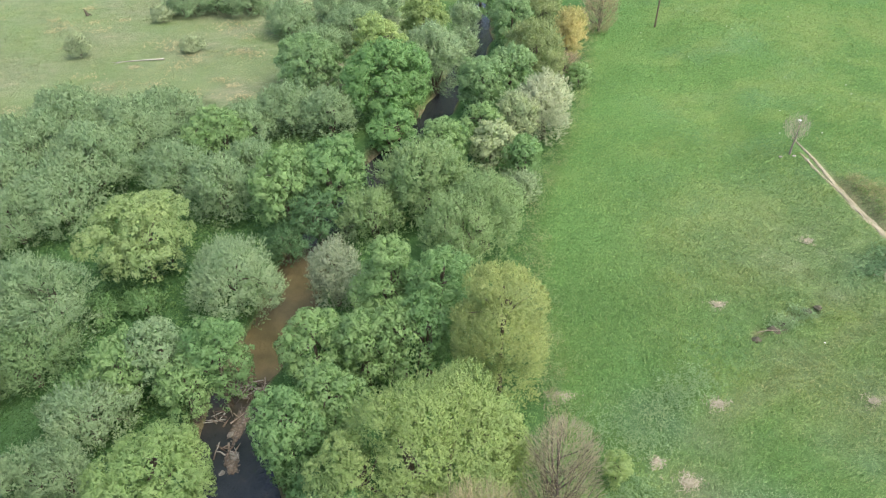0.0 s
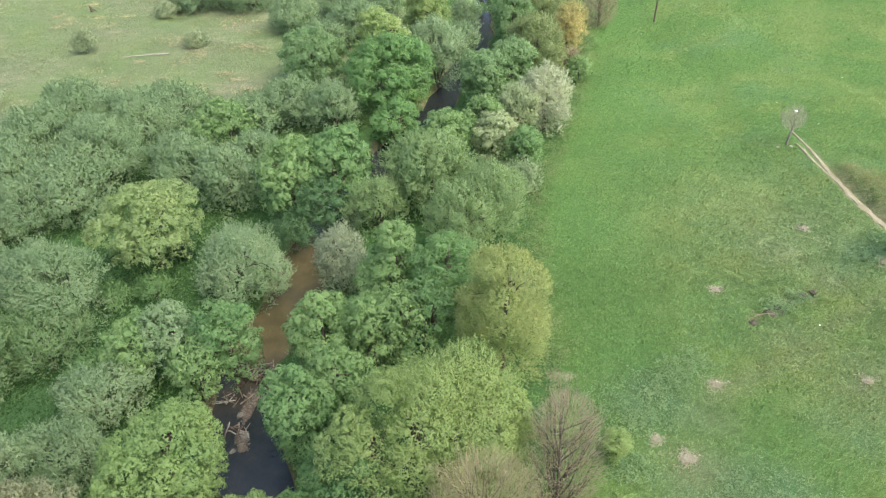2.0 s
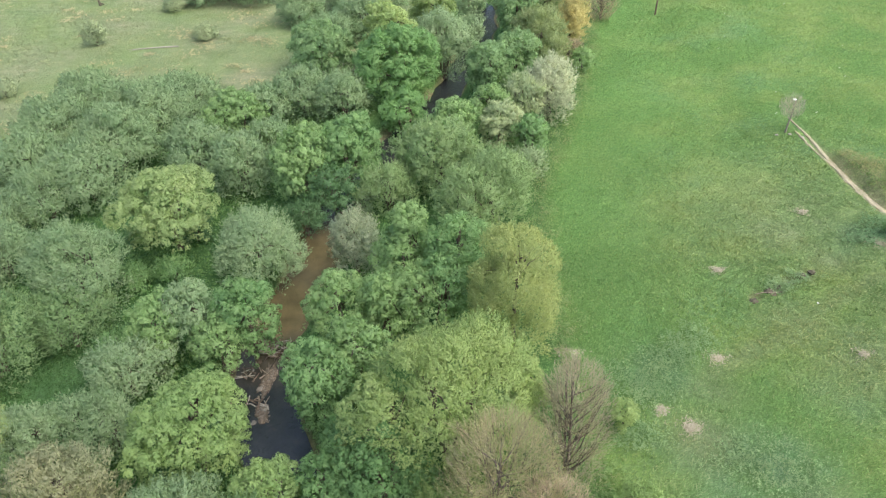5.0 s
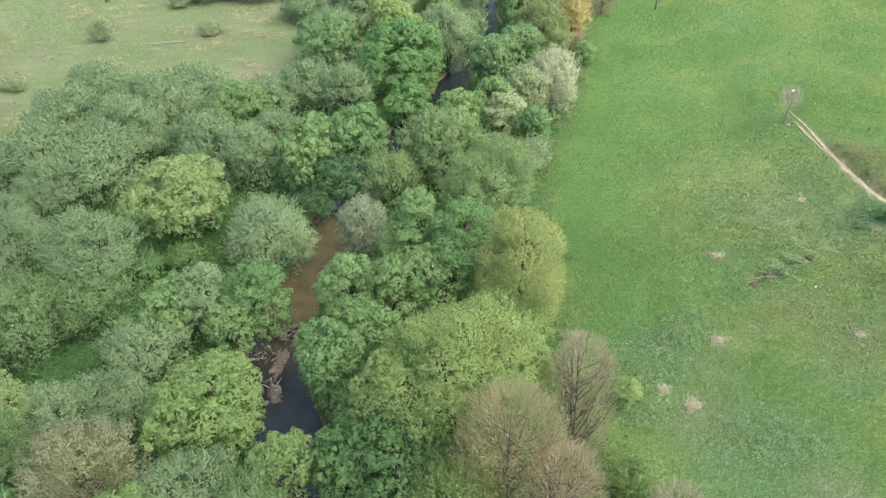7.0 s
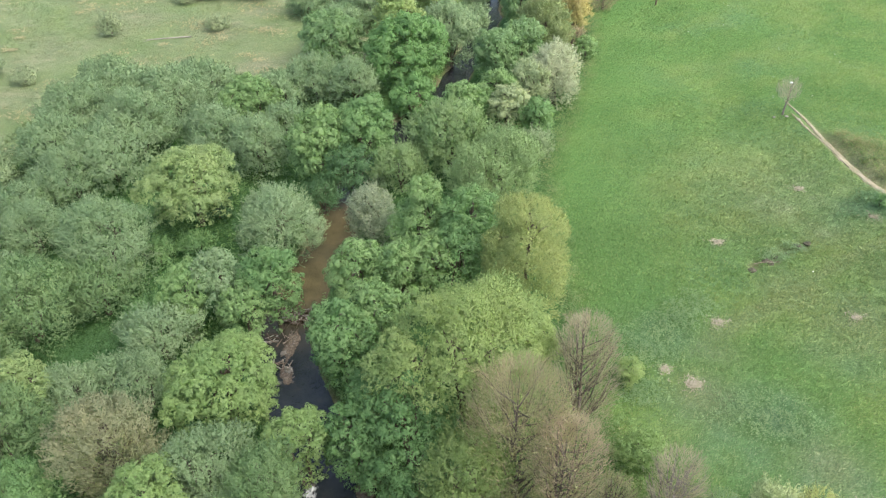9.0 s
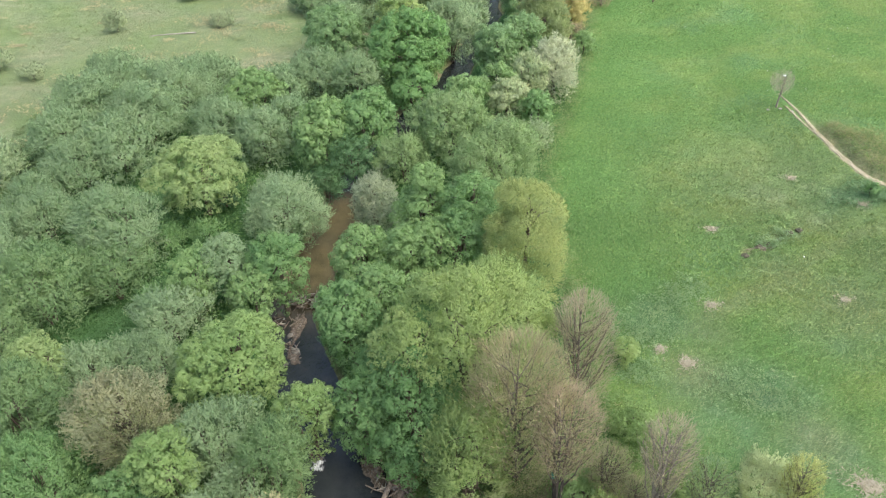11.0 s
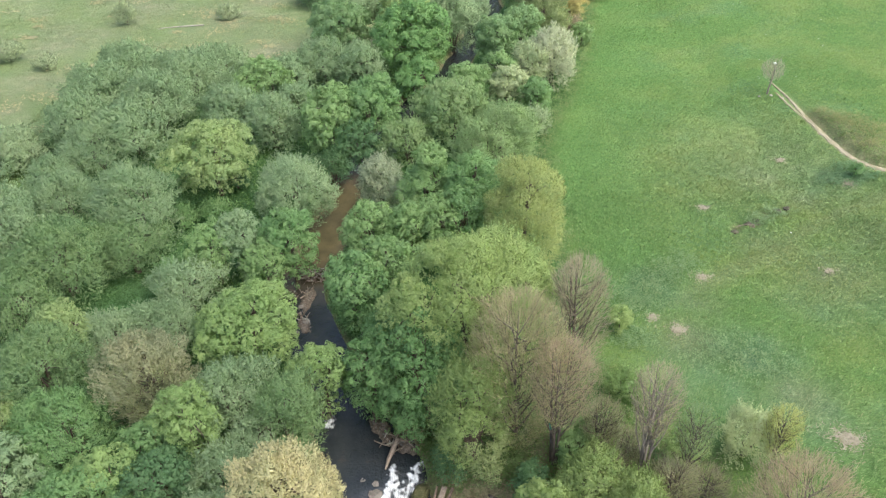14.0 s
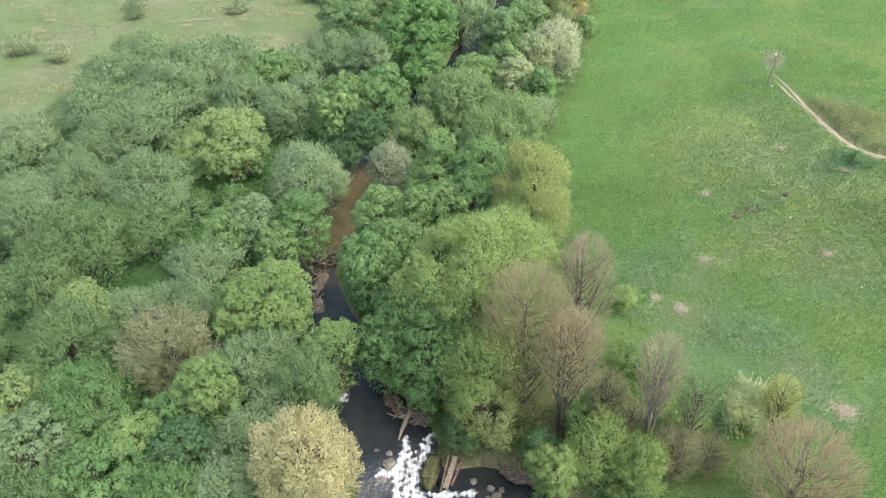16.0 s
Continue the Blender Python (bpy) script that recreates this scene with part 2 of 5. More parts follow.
def lobes_of(rng, r, rv, zc, size, foot=0.8, uneven=1.0, apart=0.48, hang=1.0):
    """Rounded clumps over a domed crown that hangs down to low branches: centres and radii."""
    low = min(max(0.25, zc - rv * 2.2 * hang), zc - 0.1)
    count = int(1.5 * crown_area(r, rv, zc, low) / (math.pi * (size * r) ** 2)) + 5
    c, q, turn = [], [], rng.uniform(0, 6.28, 3)
    for i in range(count * 9):
        if len(c) >= count:
            break
        k = size * r * rng.choice([0.55, 0.8, 1.0, 1.3])
        cap = rng.random() < (r + rv) / 2 / ((r + rv) / 2 + max(zc - low, 0.2) * 0.85)
        a = rng.uniform(0, 2 * math.pi)
        if cap:
            e = math.asin(rng.uniform(0, 1))
            p = np.array([math.cos(a) * math.cos(e) * max(r - k, 0.05), math.sin(a) * math.cos(e) * max(r - k, 0.05), zc + math.sin(e) * max(rv - k, 0.05)])
        else:
            z = rng.uniform(low, zc)
            d = (zc - z) / max(zc - low, 0.2)
            w = max(r * (1 - (1 - foot) * d ** 1.5) - k, 0.05)
            p = np.array([math.cos(a) * w, math.sin(a) * w, z])
        wide = 0.93 + uneven * 0.13 * math.sin(2 * a + turn[0]) + uneven * 0.10 * math.sin(3 * a + turn[1]) + uneven * 0.07 * math.sin(5 * a + turn[2])
        p[:2] *= wide * rng.uniform(1 - 0.2 * uneven, 1 + 0.1 * uneven)
        if p[2] > zc:
            p[2] = zc + (p[2] - zc) * (0.90 + 0.16 * math.sin(a + turn[1] + p[0] / r * 2) + rng.uniform(-0.08, 0.10))
        if uneven * math.sin(3.3 * a + turn[2]) * math.sin(p[2] / r * 2.6 + turn[0]) > 0.72:
            continue
        if any(np.linalg.norm(p - o) < apart * (k + s) for o, s in zip(c, q)):
            continue
        c.append(p)
        q.append(k)
    return np.array(c), np.array(q)


CROWNS, PLANTED = [], []


def plant(grow, x, y, top, r, ratio, dense, *rest):
    """Notes a tree that is built once all are known."""
    rv = min(r * ratio, top * 0.62)
    if dense and r > 1.6:
        CROWNS.append((x, y, top - 0.6 - rv, r, rv))
    PLANTED.append((grow, (x, y, top, r, ratio, *rest)))


def buried(p, at):
    """Which points lie deep inside the crown of another tree, where no leaves grow."""
    inside = np.zeros(len(p), dtype=bool)
    for x, y, z, r, rv in CROWNS:
        away = math.hypot(x - at[0], y - at[1])
        if 0.05 < away < r + 6:
            d = np.hypot(p[:, 0] - x, p[:, 1] - y) / (0.76 * r)
            up = np.where(p[:, 2] > z, (p[:, 2] - z) / (0.76 * rv), 0)
            inside |= d * d + up * up < 1
    return inside


def foliage(name, at, rng, lobes, density, leaf, slim, sprig, streak, middle, inner=24):
    """A crown mesh: sprigs of small leaves over each clump, and larger leaves inside it.
    sprig: how wide a sprig is; streak: how long a rising plume is, 0 for domed sprigs."""
    c, q = lobes
    weight = q ** 2 * (0.25 + 0.75 * smooth(0.1, 0.9, c[:, 2] / max(middle, 0.5)))
    area = 6.4 * np.sum(weight)

    def over(number, near, far):
        pick = rng.choice(len(q), size=number, p=weight / np.sum(weight))
        u = units(rng, number)
        u[:, 2] = np.where(u[:, 2] < -0.25, -u[:, 2] * rng.uniform(0.1, 1, number), u[:, 2])
        u = unit(u)
        p = c[pick] + u * (q[pick] * rng.uniform(near, far, number))[:, None]
        keep = p[:, 2] > 0.1
        for i in range(len(q)):
            keep &= (np.linalg.norm(p - c[i], axis=1) > q[i] * 0.86 * near) | (pick == i)
        keep &= ~buried(p + np.array(at), at)
        return p[keep], u[keep]

    foot = sprig * sprig * (2.5 if not streak else 2.1)
    count = max(12, int(1.2 * area / foot))
    per = max(8, int(round(density * area / count)))
    p, u = over(count, 0.84, 1.04)
    m = len(p)
    up = np.array([0, 0, 1.0])
    rise = unit(unit(p - np.array([0, 0, middle * 0.35])) + 0.55 * up)
    size = sprig * rng.uniform(0.65, 1.35, m)
    if streak:
        axis = unit(rise + 0.35 * u + 0.32 * units(rng, m))
    else:
        axis = unit(0.8 * u + 0.6 * up + 0.3 * units(rng, m))
    reach = streak * rng.uniform(0.6, 1.45, m)
    p, u, axis, size, reach = (np.repeat(k, per, axis=0) for k in (p, u, axis, size, reach))
    n = len(p)
    h = units(rng, n)
    lean = np.sum(h * axis, axis=1, keepdims=True)
    if streak:
        h = unit(h - axis * lean)
        t = rng.random(n)
        p = p + axis * (reach * (t - 0.4))[:, None] + h * (size * rng.random(n) ** 0.5 * (1.05 - t ** 1.5))[:, None]
        along = unit(axis + 0.5 * h + 0.4 * units(rng, n))
        normal = unit(h + 0.5 * u + 0.5 * units(rng, n))
        bent = 0.28 * h + 0.40 * u + 0.45 * unit(p - np.array([0, 0, 0.4 * middle])) + 0.30 * up
    else:
        h = np.where(lean < -0.1, h - 2 * axis * lean, h)
        lean = np.abs(lean)
        p = p + h * (size * rng.uniform(0.7, 1.06, n))[:, None] - axis * (0.25 * size)[:, None]
        along = unit(h - axis * lean + 0.6 * units(rng, n))
        normal = unit(h + 0.4 * units(rng, n))
        bent = 0.56 * h + 0.42 * u + 0.30 * unit(p - np.array([0, 0, 0.4 * middle])) + 0.15 * up
    p[:, 2] = np.maximum(p[:, 2], 0.03)
    along = unit(along - normal * np.sum(along * normal, axis=1, keepdims=True))
    length = leaf * rng.uniform(0.7, 1.3, n)
    v, f = leaves(p, along, normal, length, length * slim)
    bent = unit(bent + 0.30 * normal)
    p, u = over(int(inner * area), 0.55, 0.80)
    n = len(p)
    normal = unit(u * 0.8 + units(rng, n) * 0.6)
    along = unit(np.cross(normal, units(rng, n)))
    length = 1.35 * leaf * rng.uniform(0.7, 1.3, n)
    v2, f2 = leaves(p, along, normal, length, length * (0.8 if not streak else 0.5))
    bent = np.concatenate([bent, unit(u * 0.8 + normal * 0.4)])
    return mesh_of(name, np.concatenate([v, v2]), np.concatenate([f, f2 + len(v)]), LEAVES, False, np.repeat(bent, 3, axis=0))


def trunk_mesh(rng, zc, r, rv, girth, stems, limbs, material, ends=None):
    """Stems that part into limbs towards the clumps of the crown."""
    b = Build()
    for s in range(stems):
        a = rng.uniform(0, 6.28)
        off = np.array([math.cos(a), math.sin(a), 0]) * (0 if stems == 1 else 0.25 * girth * 8)
        top = np.array([off[0] * 3 + rng.normal() * 0.12 * r, off[1] * 3 + rng.normal() * 0.12 * r, zc + 0.35 * rv])
        mid = (off + top) / 2 + np.append(rng.normal(size=2) * 0.08 * r, 0)
        b.tube([off + [0, 0, -0.35], off * 1.2 + [0, 0, 0.3], mid, top], [girth * 1.4, girth, girth * 0.75, girth * 0.3], 7)
        for l in range(limbs):
            k = rng.uniform(0.35, 0.9)
            start = mid + (top - mid) * k if k > 0.5 else off + (mid - off) * (0.4 + k)
            if ends is not None:
                end = ends[rng.integers(len(ends))]
            else:
                a = rng.uniform(0, 6.28)
                end = np.array([math.cos(a) * r * 0.75, math.sin(a) * r * 0.75, zc + rng.uniform(-0.2, 0.75) * rv])
            bend = (start + end) / 2 + np.array([0, 0, 0.12 * r]) + rng.normal(size=3) * 0.05 * r
            b.tube([start, bend, end], [girth * 0.42, girth * 0.28, girth * 0.08], 5)
    return mesh_of("trunk", b.v, b.f, material, True)


def ground_at(x, y):
    return float(ground_height(np.array([x]), np.array([y]))[0])


TREE_COUNT = [0]


def grown(x, y, top, r, ratio, category):
    """Common measures of a tree: its base, the crown's centre and half height above the base, its own random numbers."""
    TREE_COUNT[0] += 1
    rng = np.random.default_rng(100 + TREE_COUNT[0])
    z = max(ground_at(x, y), -1.3)
    rv = min(r * ratio, (top + 0.0) * 0.62)
    tall = top - 0.6 - z
    return rng, z, tall - rv, rv


def is_shrub(label):
    return any(word in label for word in ("shrub", "bush", "scrub", "thicket", "branches"))


def fineness(y):
    """Leaves to the square metre and their length: finer near the path."""
    return (285, 0.104) if y < 15 else (255, 0.110) if y < 24 else (150, 0.138) if y < 48 else (70, 0.20)


def grow_leafy(x, y, top, r, ratio, colour, label, hang=1.0):
    rng, z, zc, rv = grown(x, y, top, r, ratio, "tree")
    small = is_shrub(label)
    t = thing("shrub" if small else "tree", x, y, z, label, "shrub" if small else "tree", "shrubs along the stream" if small else "trees along the stream")
    lobes = lobes_of(rng, r * 1.05, rv * 1.03, zc, 0.40 - 0.035 * min(r, 4), 0.8, 1.0, 0.66, hang)
    part("trunk", trunk_mesh(rng, zc, r, rv, (0.05 + 0.022 * top) * min(1, r / 2), 1 if top > 5 else 2, 7, BARK, lobes[0]), t)
    density, leaf = fineness(y)
    part("crown", foliage("crown", (x, y, z), rng, lobes, density, leaf, 0.70, 0.21 if y < 24 else 0.26 if y < 48 else 0.34, 0.0, zc, 30 if y < 24 else 20), t, "", colour)
    return t


def grow_willow(x, y, top, r, ratio, colour, label, hang=1.0):
    rng, z, zc, rv = grown(x, y, top, r, ratio, "shrub")
    small = is_shrub(label)
    name = "willow_bush" if small and "willow" in label else "shrub" if small else "tree"
    t = thing(name, x, y, z, label, "shrub" if small else "tree", "willow bushes" if name == "willow_bush" else "shrubs along the stream" if small else "trees along the stream")
    lobes = lobes_of(rng, r * 1.03, rv * 1.03, zc, 0.33, 0.9, 1.25, 0.50, hang)
    part("trunk", trunk_mesh(rng, zc, r, rv, (0.03 + 0.012 * top) * min(1, r / 2), 4, 3, BARK, lobes[0]), t)
    density, leaf = fineness(y)
    part("crown", foliage("crown", (x, y, z), rng, lobes, density * 1.18, leaf * 1.12, 0.38, 0.17 if y < 24 else 0.21 if y < 48 else 0.27, 0.55 if y < 24 else 0.65 if y < 48 else 0.8, zc, 28 if y < 24 else 22), t, "", colour)
    return t


def twigs(name, rng, zc, r, rv, number, long, thick, leaf, buds):
    """A half-bare crown: thin twigs that rise and spread, with a few buds."""
    u = units(rng, number)
    p = u * rng.uniform(0.2, 1.0, (number, 1)) ** 0.5 * np.array([r, r, rv]) + np.array([0, 0, zc])
    along = unit(unit(p - np.array([0, 0, zc - 1.9 * rv])) + np.array([0, 0, 0.6]) + units(rng, number) * 0.4)
    normal = unit(np.cross(along, units(rng, number)))
    length = long * rng.uniform(0.6, 1.4, number)
    v, f = leaves(p - along * 0.3, along, normal, length, np.full(number, thick) * rng.uniform(0.7, 1.5, number))
    p2 = units(rng, buds) * rng.uniform(0.3, 1.0, (buds, 1)) * np.array([r, r, rv]) + np.array([0, 0, zc])
    n2 = unit(units(rng, buds) + np.array([0, 0, 0.5]))
    v2, f2 = leaves(p2, unit(np.cross(n2, units(rng, buds))), n2, np.full(buds, leaf), np.full(buds, leaf * 0.6))
    return mesh_of(name, v, f, LEAVES), mesh_of("crown", v2, f2, LEAVES)


def branching(rng, low, top, r, girth, stems):
    """Stems, steep limbs and thin side branches of a half-bare tree with an egg-shaped crown from low to top.
    Also gives points along the side branches and their directions."""
    b, limbs, spots, ways = Build(), [], [], []
    count = max(9, 40 // stems)
    for s in range(stems):
        a0 = rng.uniform(0, 6.28) + s * 6.28 / stems
        off = np.array([math.cos(a0), math.sin(a0), 0]) * (0 if stems == 1 else 0.16)
        lean = 0.06 if stems == 1 else 0.30
        tip = np.array([math.cos(a0) * lean * r, math.sin(a0) * lean * r, top * rng.uniform(0.93, 0.99)])
        mid = off * 0.6 + tip * 0.4 + np.append(rng.normal(size=2) * 0.04 * r, 0)
        mid[2] = tip[2] * 0.5
        b.tube([off + [0, 0, -0.35], off * 1.2 + [0, 0, 0.3], mid, tip], [girth * 1.3, girth, girth * 0.65, girth * 0.10], 6)
        for l in range(count):
            z = low * 0.55 + (top * 0.80 - low * 0.55) * (l + rng.random()) / count
            k = min(z / tip[2], 1)
            start = off + (mid - off) * k * 2 if k < 0.5 else mid + (tip - mid) * (k - 0.5) * 2
            start[2] = z
            a = a0 + l * 2.4 + rng.uniform(-0.5, 0.5)
            height = max(low + 0.3, z + rng.uniform(0.40, 0.72) * (top - z))
            reach = 0.92 * float(egg(height, low, top, r)) * rng.uniform(0.8, 1.0)
            end = np.array([math.cos(a) * reach, math.sin(a) * reach, height])
            bend = start * 0.5 + end * 0.5 + np.array([math.cos(a), math.sin(a), -0.3]) * 0.12 * reach
            limb = Build()
            limbs.append(limb)
            g = girth * (0.60 - 0.32 * z / top)
            limb.tube([start, bend, end], [g, g * 0.6, g * 0.15], 4)
            for t in range(10):
                m = rng.uniform(0.2, 1.0)
                p = start + (bend - start) * m * 2 if m < 0.5 else bend + (end - bend) * (m - 0.5) * 2
                w = unit(unit(end - start) + np.array([0, 0, 0.5]) + units(rng, 1)[0] * 0.55)
                far = p + w * rng.uniform(0.18, 0.36) * r
                limb.tube([p, (p + far) / 2 + units(rng, 1)[0] * 0.04, far], [g * 0.28, g * 0.17, 0.006], 3)
                at = rng.uniform(0.1, 1.1, (14, 1))
                spots.append(p + (far - p) * at)
                ways.append(np.repeat(w[None], 14, axis=0))
    return b, limbs, np.concatenate(spots), np.concatenate(ways)


def egg(z, low, top, r):
    """Half width of an egg-shaped crown at a height."""
    t = np.clip((z - low) / (top - low), 0, 1)
    return r * np.maximum(0.55 * (1 - t), np.sqrt(np.maximum(1 - np.abs((t - 0.52) / 0.5) ** 2.3, 0.0)))


def grow_brown(x, y, top, r, ratio, colour, label):
    rng, z, zc, rv = grown(x, y, top, r, ratio, "tree")
    small = is_shrub(label)
    t = thing("half_bare_shrub" if small else "half_bare_tree", x, y, z, label, "shrub" if small else "tree", "half-bare shrubs" if small else "half-bare trees")
    bare = colour == GREYBROWN
    bark = GREY_BARK if bare and r < 1.6 else LIMB_BARK
    low, high = max(0.15, zc - (0.62 if colour == BROWN and top > 8 else 0.85 if r < 1.95 and top > 8 else 1.25) * rv), zc + rv
    b, limbs, spots, ways = branching(rng, low, high, r, 0.030 + 0.0075 * top, 1 if top > 9.5 or r < 1.1 else 4 if r < 1.6 and top > 8 else 3 if top > 5 else 5)
    trunk = part("trunk", mesh_of("trunk", b.v, b.f, bark, True), t)
    for limb in limbs:
        part("limb", mesh_of("limb", limb.v, limb.f, bark, True), trunk)
    number = int(min(19000, (64 if bare else 72) * crown_area(r, rv, zc, low)))

    def near(n, stray, inside, bias):
        k = rng.integers(len(spots), size=n)
        p = spots[k] + units(rng, n) * (stray * rng.random(n) ** 0.7)[:, None]
        w = ways[k]
        h = low + (high - low) * rng.random(n) ** bias
        a = rng.uniform(0, 6.28, n)
        d = egg(h, low, high, r) * np.sqrt(rng.uniform(inside, 1.0, n)) * (1 + 0.07 * np.sin(5 * a + h * 2.1) + 0.05 * np.sin(9 * a - 3 * h))
        full = np.stack([np.cos(a) * d, np.sin(a) * d, h], axis=1)
        fan = unit(np.stack([full[:, 0], full[:, 1], 0.9 * d + 0.45 * r], axis=1))
        out = rng.random(n) < 0.62
        p = np.where(out[:, None], full, p)
        w = np.where(out[:, None], fan, w)
        p[:, 2] = np.maximum(p[:, 2], 0.12)
        return p, w

    p, w = near(number, 0.2, 0.25, 0.8)
    along = unit(w + units(rng, number) * 0.42)
    length = 0.5 * rng.uniform(0.5, 1.5, number)
    normal = unit(np.cross(along, units(rng, number)))
    v, f = leaves(p, along, normal, length, np.full(number, 0.020) * rng.uniform(0.7, 1.4, number))
    part("twig_mass", mesh_of("twig_mass", v, f, LEAVES), t, "thin bare twigs", colour)
    share = 0.8 if colour == GILDED else 0.3
    number = number // 2 if bare else int(number * 1.5)
    p, w = near(number, 0.3, 0.35, 1.35)
    normal = unit(units(rng, number) + np.array([0, 0, 0.4]))
    length = 0.072 * rng.uniform(0.6, 1.4, number)
    v, f = leaves(p, unit(np.cross(normal, units(rng, number))), normal, length, length * 0.6)
    part("crown", mesh_of("crown", v, f, LEAVES), t, "small young leaves", tuple(share * a + (1 - share) * b for a, b in zip(colour, (0.290, 0.345, 0.150))))
    return t


def grow_olive(x, y, top, r, ratio, colour, label):
    rng, z, zc, rv = grown(x, y, top, r, ratio, "tree")
    t = thing("tree", x, y, z, label, "tree", "trees along the stream")
    ends = units(rng, 20) * np.array([r, r, rv]) * 0.7
    ends[:, 2] = np.abs(ends[:, 2]) + zc
    part("trunk", trunk_mesh(rng, zc, r, rv, 0.16, 1, 12, BARK, ends), t)
    lobes = lobes_of(rng, r * 1.05, rv * 1.04, zc, 0.5, 0.92, 0.12, 0.30) if colour == OLIVE else lobes_of(rng, r * 1.05, rv * 1.04, zc, 0.36, 0.80, 1.2, 0.62)
    part("crown", foliage("crown", (x, y, z), rng, lobes, 300, 0.115, 0.45, 0.12, 0.36, zc, 40), t, "", colour)
    return t


def leafy_tree(x, y, top, r, ratio, colour, label):
    plant(grow_leafy, x, y, top, r, ratio, True, colour, label)


def spreading_tree(x, y, top, r, ratio, colour, label):
    plant(grow_leafy, x, y, top, r, ratio, False, colour, label, 0.30)


def willow_tree(x, y, top, r, ratio, colour, label):
    plant(grow_willow, x, y, top, r, ratio, True, colour, label)


def olive_tree(x, y, top, r, ratio, colour, label):
    plant(grow_olive, x, y, top, r, ratio, True, colour, label)


def brown_tree(x, y, top, r, ratio, colour, label):
    plant(grow_brown, x, y, top, r, ratio, False, colour, label)


# ---- ground and stream ----
STREAM_X = np.array([6, 6, 5.8, 3.2, 0.8, -2.3, -5, -7, -8.7, -10.6, -10.9, -11.5, -12.3, -13.0, -13.2, -12.0, -10.6, -9.6, -8.7, -7.8, -6.85, -6.2, -4.2, -1.4, 2.5, 6.0])
STREAM_Y = np.array([160, 101, 91, 82, 73, 64.6, 60.3, 54.8, 50.4, 45.8, 41.6, 37.3, 34.6, 31.7, 28.5, 25.4, 22.5, 19.6, 17.2, 15.4, 13.6, 11.6, 10.2, 10.7, 8.0, -25.0])
HALF = np.array([1.23, 1.23, 1.15, 1.15, 1.15, 1.15, 1.23, 1.23, 1.23, 1.31, 1.39, 1.39, 1.23, 1.15, 1.31, 1.31, 1.42, 1.52, 1.8, 2.0, 2.1, 2.1, 1.33, 1.42, 1.52, 1.52])


def smooth(a, b, x):
    k = np.clip((x - a) / (b - a), 0, 1)
    return k * k * (3 - 2 * k)


def to_stream(x, y):
    """Distance from the stream's middle, and its half width there."""
    best, half = np.full(x.shape, 1e9), np.ones(x.shape)
    for i in range(len(STREAM_X) - 1):
        ax, ay, bx, by = STREAM_X[i], STREAM_Y[i], STREAM_X[i + 1], STREAM_Y[i + 1]
        k = np.clip(((x - ax) * (bx - ax) + (y - ay) * (by - ay)) / ((bx - ax) ** 2 + (by - ay) ** 2), 0, 1)
        d = np.hypot(x - ax - k * (bx - ax), y - ay - k * (by - ay))
        near = d < best
        half = np.where(near, HALF[i] + k * (HALF[i + 1] - HALF[i]), half)
        best = np.where(near, d, best)
    return best, half


def waves(x, y):
    return 0.10 * np.sin(x * 0.31 + 1.3 * np.sin(y * 0.11)) * np.sin(y * 0.27 + 0.7) + 0.06 * np.sin(x * 0.83 + y * 0.41) * np.sin(y * 0.71 - x * 0.23)


def level_of_water(x, y):
    return -1.6 - 0.6 * (1 - smooth(11.0, 14.2, y - 0.6 * (x + 5.3)))


TRACK_X = np.array([31.4, 31.46, 31.48, 31.46, 31.27, 31.48, 31.75, 32.04, 32.83, 34.2, 37.0])
TRACK_Y = np.array([57.0, 55.0, 53.0, 51.0, 48.1, 44.8, 42.0, 40.7, 39.3, 37.6, 35.0])


def track_distance(x, y):
    px, py = TRACK_X, TRACK_Y
    best = np.full(x.shape, 1e9)
    for i in range(len(px) - 1):
        k = np.clip(((x - px[i]) * (px[i + 1] - px[i]) + (y - py[i]) * (py[i + 1] - py[i])) / ((px[i + 1] - px[i]) ** 2 + (py[i + 1] - py[i]) ** 2), 0, 1)
        best = np.minimum(best, np.hypot(x - px[i] - k * (px[i + 1] - px[i]), y - py[i] - k * (py[i + 1] - py[i])))
    return best


def ditch(x, y):
    """A short washed-out crease in the meadow."""
    k = np.clip(((x - 19.6) * 4.9 + (y - 33.2) * 2.2) / (4.9 ** 2 + 2.2 ** 2), 0, 1)
    d = np.hypot(x - 19.6 - k * 4.9, y - 33.2 - k * 2.2 - 0.25 * np.sin(k * 14))
    return np.exp(-(d / 0.38) ** 2) * (0.55 + 0.45 * np.sin(k * 23))


def ground_height(x, y):
    base = np.interp(x, [-200, -60, -12, 8, 20, 26.8, 31, 36, 60, 200], [1.0, -0.5, -0.8, -0.6, 0.0, 0.4, 1.25, 1.8, 3.0, 6.0])
    base = base + waves(x, y)
    d, half = to_stream(x, y)
    bed = level_of_water(x, y) - 0.5
    k = smooth(half - 0.3, half + 1.5 + 0.5 * np.sin(y * 0.9 + x), d)
    z = bed + (base - bed) * k
    z = z - 0.42 * ditch(x, y)
    way = track_distance(x, y)
    z = z - 0.14 * (1 - smooth(0.2, 0.75, way))
    above = x > np.interp(y, TRACK_Y[::-1], TRACK_X[::-1])
    z = z + above * 0.5 * smooth(0.35, 0.9, way) * (1 - smooth(2.5, 6.0, way)) * smooth(37, 40, y) * (1 - smooth(47, 51, y))
    return z


